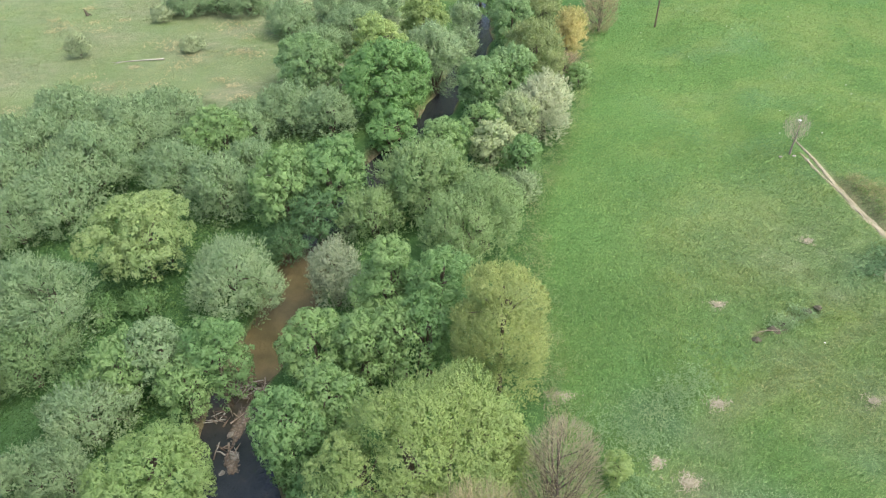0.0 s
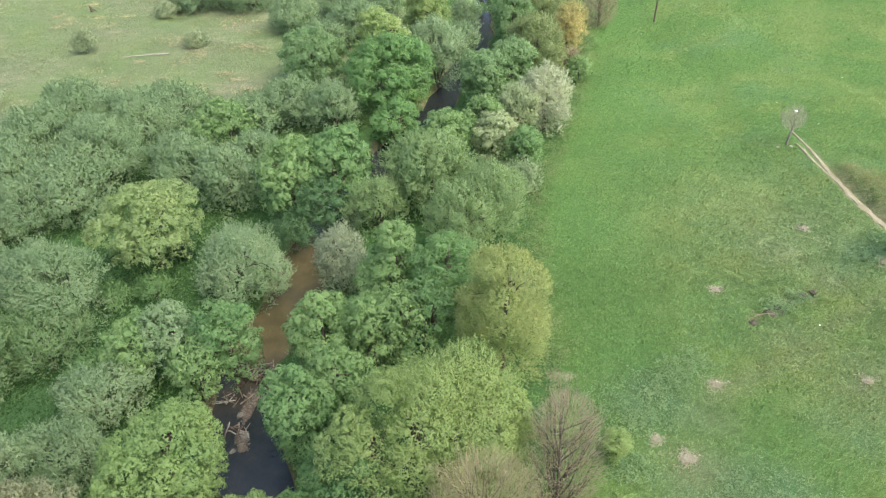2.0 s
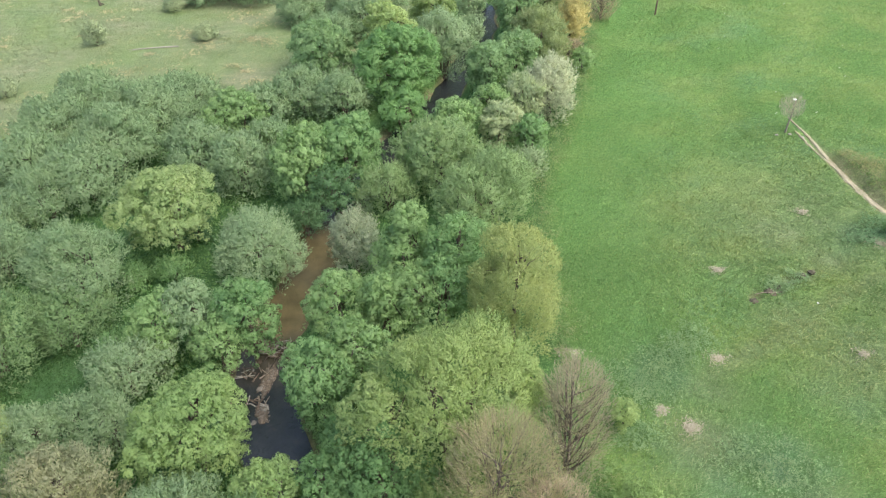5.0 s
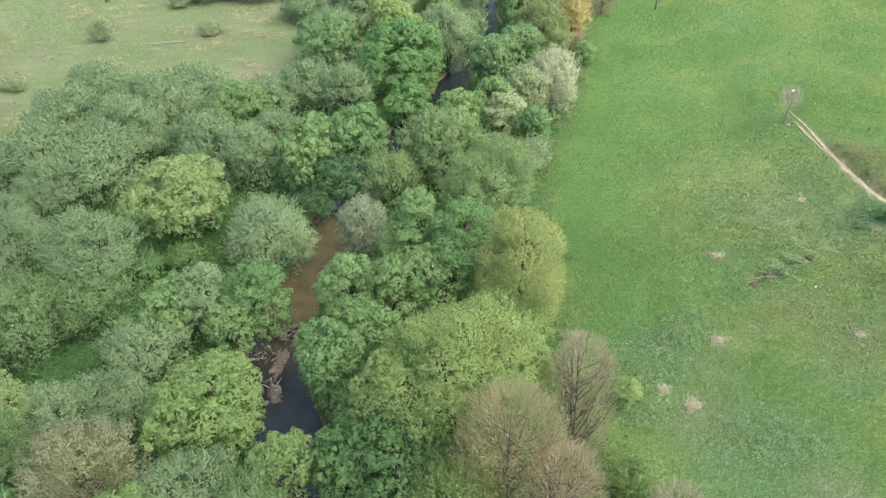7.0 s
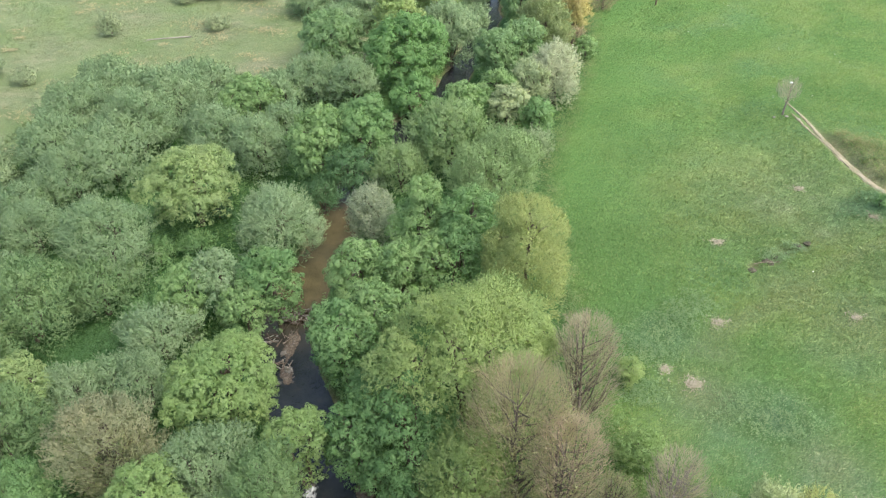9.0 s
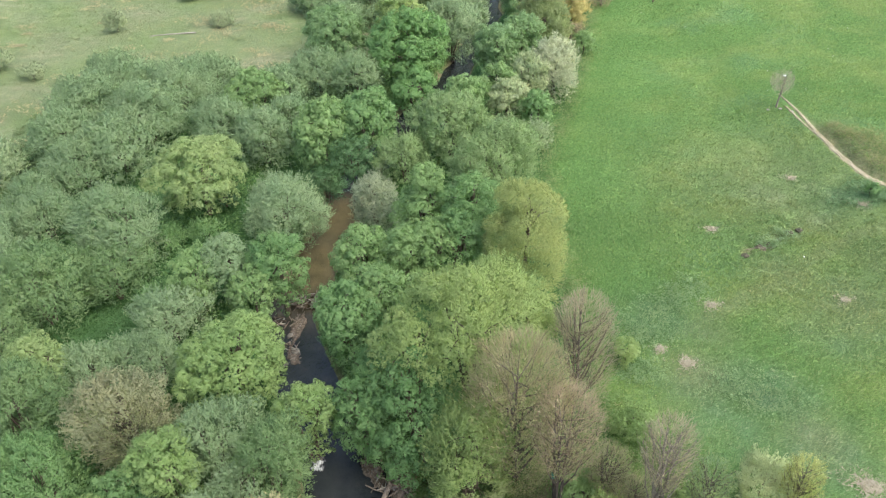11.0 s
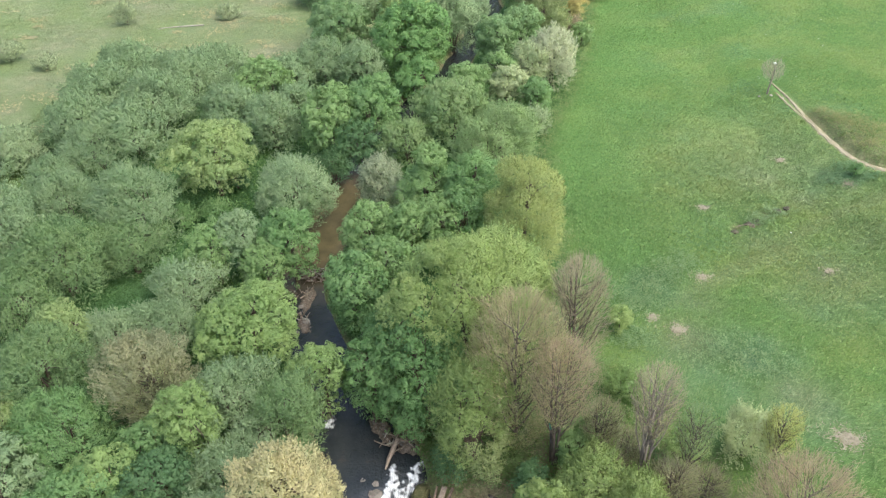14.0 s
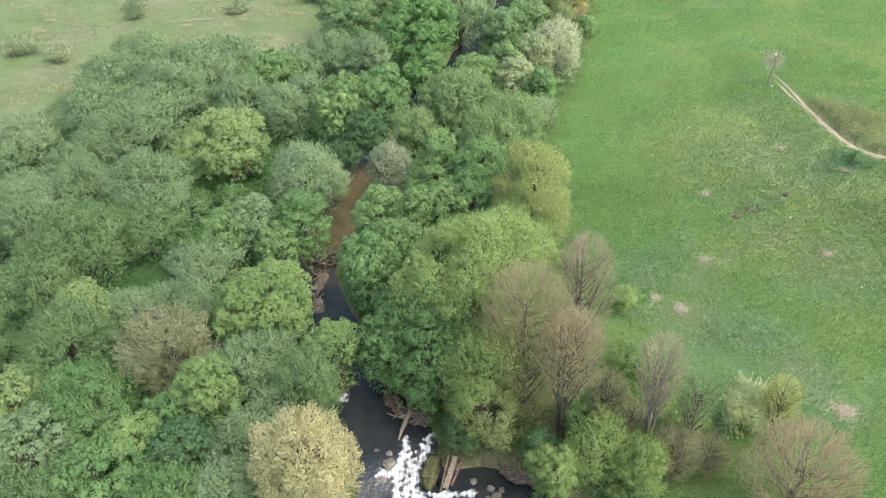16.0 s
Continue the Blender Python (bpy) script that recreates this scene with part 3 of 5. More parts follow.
def ground():
    xs = np.concatenate([[-3000, -1200, -500, -250, -140, -100], np.arange(-80, -26, 1.2), np.arange(-26, 36, 0.4), np.arange(36, 70, 1.2), [75, 90, 120, 200, 400, 1000, 3000]])
    ys = np.concatenate([[-3000, -1000, -400, -150, -80, -50, -30], np.arange(-20, 4, 1.2), np.arange(4, 70, 0.4), np.arange(70, 120, 0.9), [125, 140, 170, 220, 320, 600, 1200, 3000]])
    gx, gy = np.meshgrid(xs, ys)
    x, y = gx.ravel(), gy.ravel()
    z = ground_height(x, y)
    nx, ny = len(xs), len(ys)
    i = np.arange((ny - 1) * (nx - 1))
    a = (i // (nx - 1)) * nx + i % (nx - 1)
    f = np.stack([a, a + 1, a + nx + 1, a + nx], axis=1)
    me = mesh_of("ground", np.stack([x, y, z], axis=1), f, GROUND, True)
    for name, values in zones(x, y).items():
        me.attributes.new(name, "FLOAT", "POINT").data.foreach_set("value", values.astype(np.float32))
    return tagged(new("ground", me), "green spring meadow sloping to a wooded stream", "ground", kind="structure")


def zones(x, y):
    """Where the grass is dry, where undergrowth grows and tree shade is put into the colour, where the soil is bare."""
    d, half = to_stream(x, y)
    sx = np.interp(y, STREAM_Y[20::-1], STREAM_X[20::-1])
    left = smooth(4, 14, sx - x)
    blotch = 0.5 + 0.5 * np.sin(x * 0.31 + 2.0 * np.sin(y * 0.13)) * np.sin(y * 0.24 - 1.4 * np.sin(x * 0.17))
    dry = left * smooth(60, 78, y + 0.25 * (x + 40)) * (0.52 + 0.40 * blotch)
    dry = np.maximum(dry, left * smooth(-38, -48, x) * (0.48 + 0.40 * blotch))
    for px, py, r in ((-44.0, 66.0, 3.0), (-39.5, 51.0, 2.5), (-48.0, 61.0, 3.0), (-24.0, 88.5, 2.0), (-26.0, 96.0, 6.0), (-50.0, 70.0, 4.0), (-33.0, 79.0, 2.0)):
        dry = np.maximum(dry, left * np.exp(-((x - px) ** 2 + 1.6 * (y - py) ** 2) / r ** 2))
    for px, py, r, k in ((25.0, 42.0, 9.0, 0.40), (24.0, 40.0, 3.5, 0.55), (26.0, 36.5, 2.5, 0.5), (21.5, 30.5, 3.0, 0.45), (24.5, 27.0, 4.0, 0.45), (12.5, 22.0, 2.2, 0.6), (14.5, 25.5, 1.8, 0.4), (17.5, 16.5, 1.8, 0.6), (28.5, 31.0, 3.5, 0.4)):
        dry = np.maximum(dry, k * np.exp(-((x - px) ** 2 + (y - py) ** 2) / r ** 2))
    band = np.abs(y - np.interp(x, [11.7, 16.3, 20.4, 24.1, 27.8, 40], [24.9, 27.7, 29.7, 32.1, 33.9, 37]))
    dry = np.maximum(dry, 0.42 * np.exp(-(band / 1.1) ** 2) * smooth(11, 14, x) * (1 - smooth(36, 42, x)))
    edge = np.interp(y, [0, 20, 36, 48, 68, 94, 120], [7, 6.5, 6.5, 7.5, 14.5, 21, 28])
    # mask of the wooded banks, where the ground colour is darkened as tree shade
    wood_shade = np.where(x < sx, (1 - smooth(58, 72, y)) * (1 - smooth(-52, -58, x) * 0.0), 1 - smooth(-1.5, 0.8, x - edge))
    wood_shade = np.where(x < sx, wood_shade * smooth(-44, -36, x), wood_shade)
    soil = 1 - smooth(half + 0.1, half + 1.1, d)
    way = track_distance(x, y)
    bare = (x > np.interp(y, TRACK_Y[::-1], TRACK_X[::-1])) * (1 - smooth(1.2, 3.2, way)) * 0.45 * smooth(36, 39, y) * (1 - smooth(47, 51, y))
    track = 0.45 * (1 - smooth(0.15, 0.5, way)) * smooth(56, 47, y)
    lush = smooth(-0.5, 1.5, x - edge) * (1 - smooth(5, 11, x - edge)) * 0.6 * smooth(20, 30, y)
    litter = 0.95 * np.exp(-((x - 9.2) ** 2 + (y - 11.1) ** 2) / 6) + 0.8 * np.exp(-((x - 6.6) ** 2 + (y - 12.4) ** 2) / 5)
    for px, py in ((2.8, 14.6), (7.2, 13.5), (8.6, 10.2), (-0.1, 11.9), (-4.6, 15.4), (-3.6, 14.0), (-2.6, 12.8), (-1.2, 12.2), (1.4, 11.6), (2.6, 12.6)):
        litter = np.maximum(litter, 0.85 * np.exp(-((x - px) ** 2 + (y - py) ** 2) / 3.5))
    soil = np.maximum(soil, litter)
    cool = np.zeros(x.shape)
    for px, py, r, k in ((13.0, 18.0, 2.6, 0.8), (16.3, 20.0, 2.6, 0.9), (17.5, 15.5, 3.2, 0.7), (11.5, 27.2, 2.2, 0.8), (29.8, 38.3, 2.0, 1.0), (27.6, 37.0, 1.6, 0.6), (21.5, 24.0, 2.4, 0.5), (27.0, 22.0, 3.0, 0.4)):
        cool = np.maximum(cool, k * np.exp(-((x - px + 0.3 * (y - py)) ** 2 + (y - py) ** 2) / r ** 2) * (0.75 + 0.25 * np.sin(2.1 * x) * np.sin(1.7 * y)))
    return {"dry": dry, "cool": cool, "wood_shade": wood_shade, "lush": lush, "soil": np.maximum(np.maximum(soil, bare), 0.8 * ditch(x, y)), "track": track}


FALLS = (
    ((-5.88, 14.08), (-6.06, 13.32), (-6.36, 12.18), (-6.4, 11.26), (-6.47, 10.44)),
    ((-4.53, 14.21), (-4.99, 13.27), (-5.37, 12.32), (-5.62, 11.22), (-5.46, 10.57), (-4.85, 10.64), (-3.77, 10.56), (-2.35, 10.7)),
    ((-6.36, 12.18), (-6.86, 11.98), (-7.23, 11.78)),
    ((-5.75, 12.9), (-5.85, 12.0), (-6.0, 11.0), (-6.0, 10.3)),
    ((-9.9, 17.8), (-9.8, 17.3)))


def foam_at(x, y):
    """How white the water is: strong along the falls, fading to the sides."""
    best = np.full(x.shape, 1e9)
    for line in FALLS:
        for (ax, ay), (bx, by) in zip(line, line[1:]):
            k = np.clip(((x - ax) * (bx - ax) + (y - ay) * (by - ay)) / ((bx - ax) ** 2 + (by - ay) ** 2), 0, 1)
            best = np.minimum(best, np.hypot(x - ax - k * (bx - ax), y - ay - k * (by - ay)))
    best = best + 0.22 * np.sin(7.3 * x + 3 * np.sin(4.1 * y)) * np.sin(5.7 * y - 2.2 * x) + 0.10 * np.sin(13 * x + 4 * y) * np.sin(6 * y - 6 * x)
    return 0.58 * np.exp(-(np.maximum(best, 0) / 0.38) ** 2)


def stream():
    """The water's sheet: fine and broken where it falls over the weir."""
    k = np.arange(len(STREAM_X))
    t = np.concatenate([np.linspace(0, 15, 150)[:-1], np.linspace(15, 22, 220)[:-1], np.linspace(22, len(k) - 1, 20)])
    cx, cy, w = np.interp(t, k, STREAM_X), np.interp(t, k, STREAM_Y), np.interp(t, k, HALF) + 1.1
    j, l = np.maximum(np.arange(len(t)) - 3, 0), np.minimum(np.arange(len(t)) + 3, len(t) - 1)
    dx, dy = cx[l] - cx[j], cy[l] - cy[j]
    long = np.hypot(dx, dy)
    dx, dy = dx / long, dy / long
    across = 41
    o = np.linspace(-1, 1, across)[None] * w[:, None]
    x, y = (cx[:, None] - dy[:, None] * o).ravel(), (cy[:, None] + dx[:, None] * o).ravel()
    foam = foam_at(x, y)
    z = level_of_water(x, y) + 0.10 * foam * (np.sin(x * 17 + y * 3) * np.sin(y * 9 - x * 4) + 0.6 * np.sin(x * 31 + 2 * y) + 1)
    i = np.arange((len(t) - 1) * (across - 1))
    a = (i // (across - 1)) * across + i % (across - 1)
    f = np.stack([a, a + 1, a + across + 1, a + across], axis=1)
    me = mesh_of("water", np.stack([x, y, z], axis=1), f, WATER, True)
    sand = smooth(27, 34, y) * (1 - smooth(44, 52, y)) + 0.12 * smooth(50, 56, y) * (1 - smooth(58, 62, y))
    for name, values in (("sand", sand), ("foam", foam)):
        me.attributes.new(name, "FLOAT", "POINT").data.foreach_set("value", values.astype(np.float32))
    return tagged(new("water", me), "shallow brown stream with white rapids", "stream", kind="structure")


def dirt_track(name, px, py, width, label):
    """A worn strip of pale bare earth with uneven edges, a little above the ground's sheet."""
    t = np.linspace(0, len(px) - 1, 26 * len(px))
    x, y = np.interp(t, np.arange(len(px)), px), np.interp(t, np.arange(len(py)), py)
    for i in range(6):
        x[1:-1], y[1:-1] = (x[:-2] + x[1:-1] * 2 + x[2:]) / 4, (y[:-2] + y[1:-1] * 2 + y[2:]) / 4
    way = unit(np.stack([np.gradient(x), np.gradient(y)], axis=1))
    rng = np.random.default_rng(len(px))
    taper = np.interp(t / t[-1], [0, 0.25, 0.5, 1], width)
    rows = []
    for k in (-1.0, -0.7, -0.35, 0.0, 0.35, 0.7, 1.0):
        wide = taper * k * (1 + (0.22 * np.sin(t * 9 + 3 * k) + 0.18 * rng.normal(size=len(t)) if abs(k) == 1 else 0))
        qx, qy = x - way[:, 1] * wide, y + way[:, 0] * wide
        rows.append(np.stack([qx, qy, ground_height(qx, qy) + 0.075 - 0.09 * (abs(k) == 1) + 0.012 * rng.normal(size=len(t))], axis=1))
    v = np.stack(rows, axis=1).reshape(-1, 3)
    i = np.arange((len(t) - 1) * 6)
    a = (i // 6) * 7 + i % 6
    return tagged(new(name, mesh_of(name, v, np.stack([a, a + 1, a + 8, a + 7], axis=1), TRACK, True)), label, "track", kind="structure")


def grass(name, number, x0, x1, y0, y1, tall, label, inside, upright=0.40):
    """Leaning tufts of grass over a stretch of the meadow."""
    rng = np.random.default_rng(len(name) * 7 + number)
    x, y = rng.uniform(x0, x1, number), rng.uniform(y0, y1, number)
    keep = inside(x, y) & (rng.random(number) < 0.75 + 0.25 * np.sin(x * 0.35 + 2 * np.sin(y * 0.2)) * np.sin(y * 0.4 + x * 0.2))
    x, y = x[keep], y[keep]
    z = ground_height(x, y)
    per = 6
    p = np.repeat(np.stack([x, y, z], axis=1), per, axis=0)
    n = len(p)
    p[:, :2] += rng.normal(size=(n, 2)) * 0.08
    lean = np.stack([0.45 + 0.35 * np.sin(p[:, 1] * 0.13), 0.12 + 0.35 * np.sin(p[:, 0] * 0.17), np.full(n, upright)], axis=1)
    along = unit(lean + units(rng, n) * 0.75)
    along[:, 2] = np.abs(along[:, 2])
    normal = unit(np.array([0, 0, 1.0]) + 0.5 * units(rng, n))
    normal = unit(normal - along * np.sum(along * normal, axis=1, keepdims=True))
    length = tall * rng.uniform(0.6, 1.4, n)
    v, f = leaves(p + along * length[:, None] * 0.42 + np.array([0, 0, 0.02]), along, normal, length, 0.025 + 0.18 * length * rng.uniform(0.4, 1, n))
    soft = unit(np.array([0, 0, 0.8]) + 0.55 * normal + 0.35 * units(rng, n))
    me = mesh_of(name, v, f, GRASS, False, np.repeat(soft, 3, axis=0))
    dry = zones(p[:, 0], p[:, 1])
    for key in ("dry", "wood_shade", "lush", "cool"):
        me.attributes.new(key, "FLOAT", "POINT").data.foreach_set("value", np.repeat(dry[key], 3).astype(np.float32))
    return tagged(new(name, me), label, "grass", kind="stuff")


def in_field(x, y):
    edge = np.interp(y, [0, 20, 36, 48, 68, 94, 120], [7, 6.5, 6.5, 7.5, 14.5, 21, 28])
    return (x > edge - 1) & (track_distance(x, y) > 0.42)


def left_of_stream(x, y):
    d, half = to_stream(x, y)
    return (d > half + 0.8) & (x < np.interp(y, STREAM_Y[20::-1], STREAM_X[20::-1]))


ground()
stream()
dirt_track("road_track", TRACK_X, TRACK_Y, (0.07, 0.13, 0.25, 0.24), "worn pale earth track through the meadow")
dirt_track("road_rut", (30.74, 30.8, 30.87, 30.98, 31.2), (54.1, 53.3, 51.4, 49.4, 47.8), (0.05, 0.09, 0.12, 0.10), "faint second rut beside the earth track")
grass("meadow_grass", 38000, 4, 48, 4, 62, 0.21, "lush green meadow grass in leaning tufts", in_field)
grass("near_meadow_grass", 16000, 4, 36, 6, 40, 0.20, "lush green meadow grass in leaning tufts", in_field)
grass("far_meadow_grass", 16000, 10, 70, 62, 100, 0.22, "lush green meadow grass in leaning tufts", in_field, 0.22)
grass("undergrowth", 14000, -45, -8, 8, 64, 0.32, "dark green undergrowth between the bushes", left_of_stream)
grass("dry_meadow_grass", 12000, -75, -8, 60, 110, 0.20, "dry straw-coloured meadow grass", left_of_stream, 0.2)


# ---- trees and bushes ----


# left bank and thicket
leafy_tree(-14.6, 21.6, 6.3, 3.20, 0.85, BRIGHT, "bright green bushy willow on the stream bank")
leafy_tree(-10.1, 18.2, 4.6, 1.53, 1.00, BRIGHT, "bright green sapling leaning over the stream")
leafy_tree(-13.4, 30.6, 5.6, 1.99, 0.85, MID, "fresh green riverside alder with a rounded crown")
leafy_tree(-19.0, 30.5, 4.8, 1.97, 0.90, MIDBRIGHT, "fresh green riverside shrub on the bank")
leafy_tree(-15.1, 29.2, 4.0, 1.91, 0.90, MIDBRIGHT, "fresh green riverside shrub over a dark bank")
leafy_tree(-17.0, 31.0, 5.2, 1.81, 0.90, GREYGREEN, "grey-green willow shrub on the bank")
willow_tree(-14.3, 39.0, 5.2, 3.60, 0.95, GREY, "grey-green willow bush beside the stream")
spreading_tree(-21.4, 42.4, 6.8, 4.00, 0.75, YELLOW, "yellow-green spreading tree with bare lower branches")
willow_tree(-25.7, 35.6, 6.6, 3.50, 0.95, GREYGREEN, "large grey-green willow bush in the thicket")
willow_tree(-29.1, 29.5, 6.2, 3.34, 0.95, SHADY, "large grey-green willow bush in the thicket")
willow_tree(-34.4, 33.2, 5.6, 2.78, 0.95, GREYGREEN, "grey-green willow bush in the thicket")
willow_tree(-25.4, 32.0, 4.4, 2.45, 0.95, SHADY, "large grey-green willow bush in the thicket")
willow_tree(-31.4, 27.8, 4.4, 2.30, 0.95, SHADY, "grey-green willow bush in the thicket")
willow_tree(-33.2, 39.6, 4.2, 2.70, 0.95, GREYGREEN, "grey-green willow bush in the thicket")
willow_tree(-37.2, 38.2, 4.2, 2.70, 0.95, GREYGREEN, "grey-green willow bush in the thicket")
willow_tree(-20.1, 27.4, 3.8, 2.24, 0.90, GREY, "pale grey-green willow bush by a clearing")
leafy_tree(-12.2, 48.4, 7.0, 2.83, 0.95, MIDBRIGHT, "fresh green riverside tree with a lobed crown")
leafy_tree(-8.3, 49.5, 7.0, 2.65, 0.95, MID, "green riverside tree with a lobed crown")
leafy_tree(-9.6, 46.7, 4.6, 2.38, 0.90, DARK, "dark green shrub over the water")
willow_tree(-36.6, 58.5, 5.7, 4.33, 0.85, GREYGREEN, "grey-green willow bush in the thicket")
willow_tree(-30.0, 55.2, 6.1, 4.40, 0.90, GREYGREEN, "grey-green willow bush in the thicket")
willow_tree(-28.7, 61.8, 5.6, 4.25, 0.85, GREYGREEN, "grey-green willow bush in the thicket")
willow_tree(-35.1, 63.9, 5.7, 4.36, 0.85, GREYGREEN, "low grey-green willow bush at the meadow edge")
willow_tree(-30.7, 50.2, 5.4, 3.89, 0.90, GREYGREEN, "grey-green willow bush in the thicket")
willow_tree(-36.9, 53.5, 5.0, 3.60, 0.90, GREYGREEN, "grey-green willow bush in the thicket")
willow_tree(-33.3, 47.5, 4.6, 3.32, 0.90, GREYGREEN, "grey-green willow bush in the thicket")
leafy_tree(-20.7, 60.6, 5.0, 2.74, 0.90, MIDBRIGHT, "yellow-green shrub at the meadow edge")
willow_tree(-18.0, 50.6, 5.4, 2.97, 0.90, GREYGREEN, "grey-green willow bush in the thicket")
willow_tree(-22.6, 54.1, 5.0, 3.13, 0.90, GREYGREEN, "grey-green willow bush in the thicket")
willow_tree(-26.3, 65.1, 4.7, 3.60, 0.85, GREYGREEN, "low grey-green willow bush at the meadow edge")
willow_tree(-18.3, 63.7, 4.0, 3.00, 0.85, GREYGREEN, "low grey-green willow bush at the meadow edge")
willow_tree(-14.5, 65.5, 4.7, 3.33, 0.90, GREYGREEN, "grey-green willow bush near the stream")
willow_tree(-10.4, 64.3, 4.8, 2.73, 0.90, GREYGREEN, "grey-green willow bush near the stream")
willow_tree(-16.5, 55.2, 4.4, 2.19, 0.90, GREYGREEN, "grey-green willow bush in the thicket")
leafy_tree(-13.9, 75.5, 6.2, 3.99, 0.85, AIRY, "rounded green tree at the meadow edge")
leafy_tree(-5.1, 67.8, 7.9, 4.25, 1.00, FRESH, "tall deep green tree beside the stream")
leafy_tree(-4.4, 62.2, 3.7, 2.60, 1.00, FRESH, "deep green tree hanging over dark water")
leafy_tree(-6.0, 74.4, 8.4, 3.12, 0.95, PALE, "yellow-green tree behind the stream bend")
willow_tree(-0.1, 75.3, 7.0, 3.19, 0.95, GREY, "grey-green tree behind the stream bend")
leafy_tree(-1.2, 84.1, 7.6, 3.03, 0.90, LIME, "yellow-green tree above the stream bend")
willow_tree(-18.6, 93.4, 4.4, 3.37, 0.80, GREYGREEN, "grey-green willow bush in the far meadow")
willow_tree(-14.2, 83.9, 4.0, 3.03, 0.80, GREYGREEN, "grey-green willow bush in the far meadow")
willow_tree(-10.2, 88.9, 4.8, 3.87, 0.80, GREYGREEN, "grey-green willow bush near the far bank")
willow_tree(-12.9, 98.8, 4.7, 3.83, 0.80, GREYGREEN, "grey-green willow bush in the far meadow")
willow_tree(-7.9, 98.2, 4.7, 3.81, 0.80, GREYGREEN, "grey-green willow bush in the far meadow")
willow_tree(-26.0, 103.1, 4.9, 3.96, 0.80, GREYGREEN, "grey-green willow bush in the far meadow")
willow_tree(-31.1, 104.7, 4.5, 3.62, 0.80, GREYGREEN, "grey-green willow bush in the far meadow")
willow_tree(-35.2, 103.0, 3.7, 2.98, 0.80, GREYGREEN, "grey-green willow bush in the far meadow")
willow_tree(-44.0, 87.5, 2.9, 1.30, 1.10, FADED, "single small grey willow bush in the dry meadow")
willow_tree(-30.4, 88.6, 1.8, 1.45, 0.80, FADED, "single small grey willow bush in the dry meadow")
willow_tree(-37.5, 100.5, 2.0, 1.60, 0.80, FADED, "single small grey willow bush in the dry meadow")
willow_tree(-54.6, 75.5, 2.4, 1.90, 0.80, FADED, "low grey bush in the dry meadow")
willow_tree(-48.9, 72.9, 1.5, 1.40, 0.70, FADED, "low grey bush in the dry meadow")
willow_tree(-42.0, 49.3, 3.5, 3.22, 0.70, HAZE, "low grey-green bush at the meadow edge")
willow_tree(-43.0, 46.7, 2.6, 2.35, 0.70, GREYGREEN, "low grey-green bush at the meadow edge")

# lower left, seen late
willow_tree(-19.6, 17.5, 6.2, 2.50, 0.80, DUSKY, "half-bare shrub with brownish young leaves")
brown_tree(-19.2, 17.0, 5.6, 2.10, 0.85, DUSKY, "half-bare shrub of thin greyish twigs")
willow_tree(-14.5, 16.1, 5.4, 2.40, 0.95, GREYGREEN, "grey-green willow bush by the stream")
willow_tree(-11.2, 14.8, 5.4, 1.93, 0.95, SHADY, "grey-green willow bush beside the stream")
leafy_tree(-16.3, 14.2, 6.0, 1.75, 1.00, BRIGHT, "bright yellow-green young tree in the thicket")
olive_tree(-10.4, 8.2, 7.8, 2.60, 1.10, CREAM, "cream-yellow flowering tree beside the rapids")
olive_tree(-9.2, 10.2, 4.4, 1.35, 0.95, CREAM, "small cream-yellow flowering tree beside the rapids")
willow_tree(-26.0, 18.9, 5.6, 2.87, 0.90, SHADY, "grey-green willow bush in the thicket")
willow_tree(-31.0, 25.3, 5.0, 2.85, 0.90, SHADY, "grey-green willow bush in the thicket")
leafy_tree(-26.5, 22.6, 4.6, 2.00, 0.95, YELLOW, "yellow-green young tree in the thicket")
willow_tree(-19.8, 23.2, 3.6, 2.00, 0.90, GREYGREEN, "low grey-green bush in the thicket")
willow_tree(-21.9, 23.8, 3.3, 1.90, 0.90, GREYGREEN, "low grey-green bush in the thicket")
willow_tree(-23.8, 22.9, 3.4, 2.04, 0.90, GREY, "low grey-green bush in the thicket")
willow_tree(-23.2, 14.4, 5.0, 2.81, 0.90, MID, "green bush in the dense thicket")
leafy_tree(-25.0, 11.4, 4.8, 2.49, 0.90, GREYGREEN, "green bush in the dense thicket")
leafy_tree(-20.7, 9.7, 4.6, 2.70, 0.90, MID, "green bush in the dense thicket")
leafy_tree(-19.7, 11.3, 4.6, 1.59, 0.90, BRIGHT, "fresh green bush in the dense thicket")
leafy_tree(-17.3, 11.2, 4.4, 1.89, 0.90, DARK, "green bush in the dense thicket")
leafy_tree(-18.1, 13.6, 4.0, 2.01, 0.90, MID, "green bush in the dense thicket")
leafy_tree(-27.5, 15.1, 4.6, 1.89, 0.90, YELLOW, "yellow-green bush in the dense thicket")
willow_tree(-14.4, 8.5, 4.4, 1.64, 0.90, GREY, "grey-green bush in the dense thicket")
willow_tree(-23.7, 8.1, 4.6, 2.46, 0.90, SHADY, "grey-green bush in the dense thicket")
willow_tree(-17.0, 7.7, 4.4, 2.17, 0.90, MID, "green bush in the dense thicket")
willow_tree(-32.8, 19.7, 5.0, 3.12, 0.90, SHADY, "grey-green bush in the dense thicket")
willow_tree(-29.3, 12.3, 5.0, 2.69, 0.90, SHADY, "grey-green bush in the dense thicket")
willow_tree(-38.6, 30.1, 5.0, 3.30, 0.90, GREYGREEN, "grey-green bush in the dense thicket")
willow_tree(-14.3, 11.9, 4.0, 1.63, 0.90, GREY, "grey-green bush in the dense thicket")
willow_tree(-12.5, 13.8, 4.0, 1.70, 0.90, GREY, "grey-green bush by the stream")

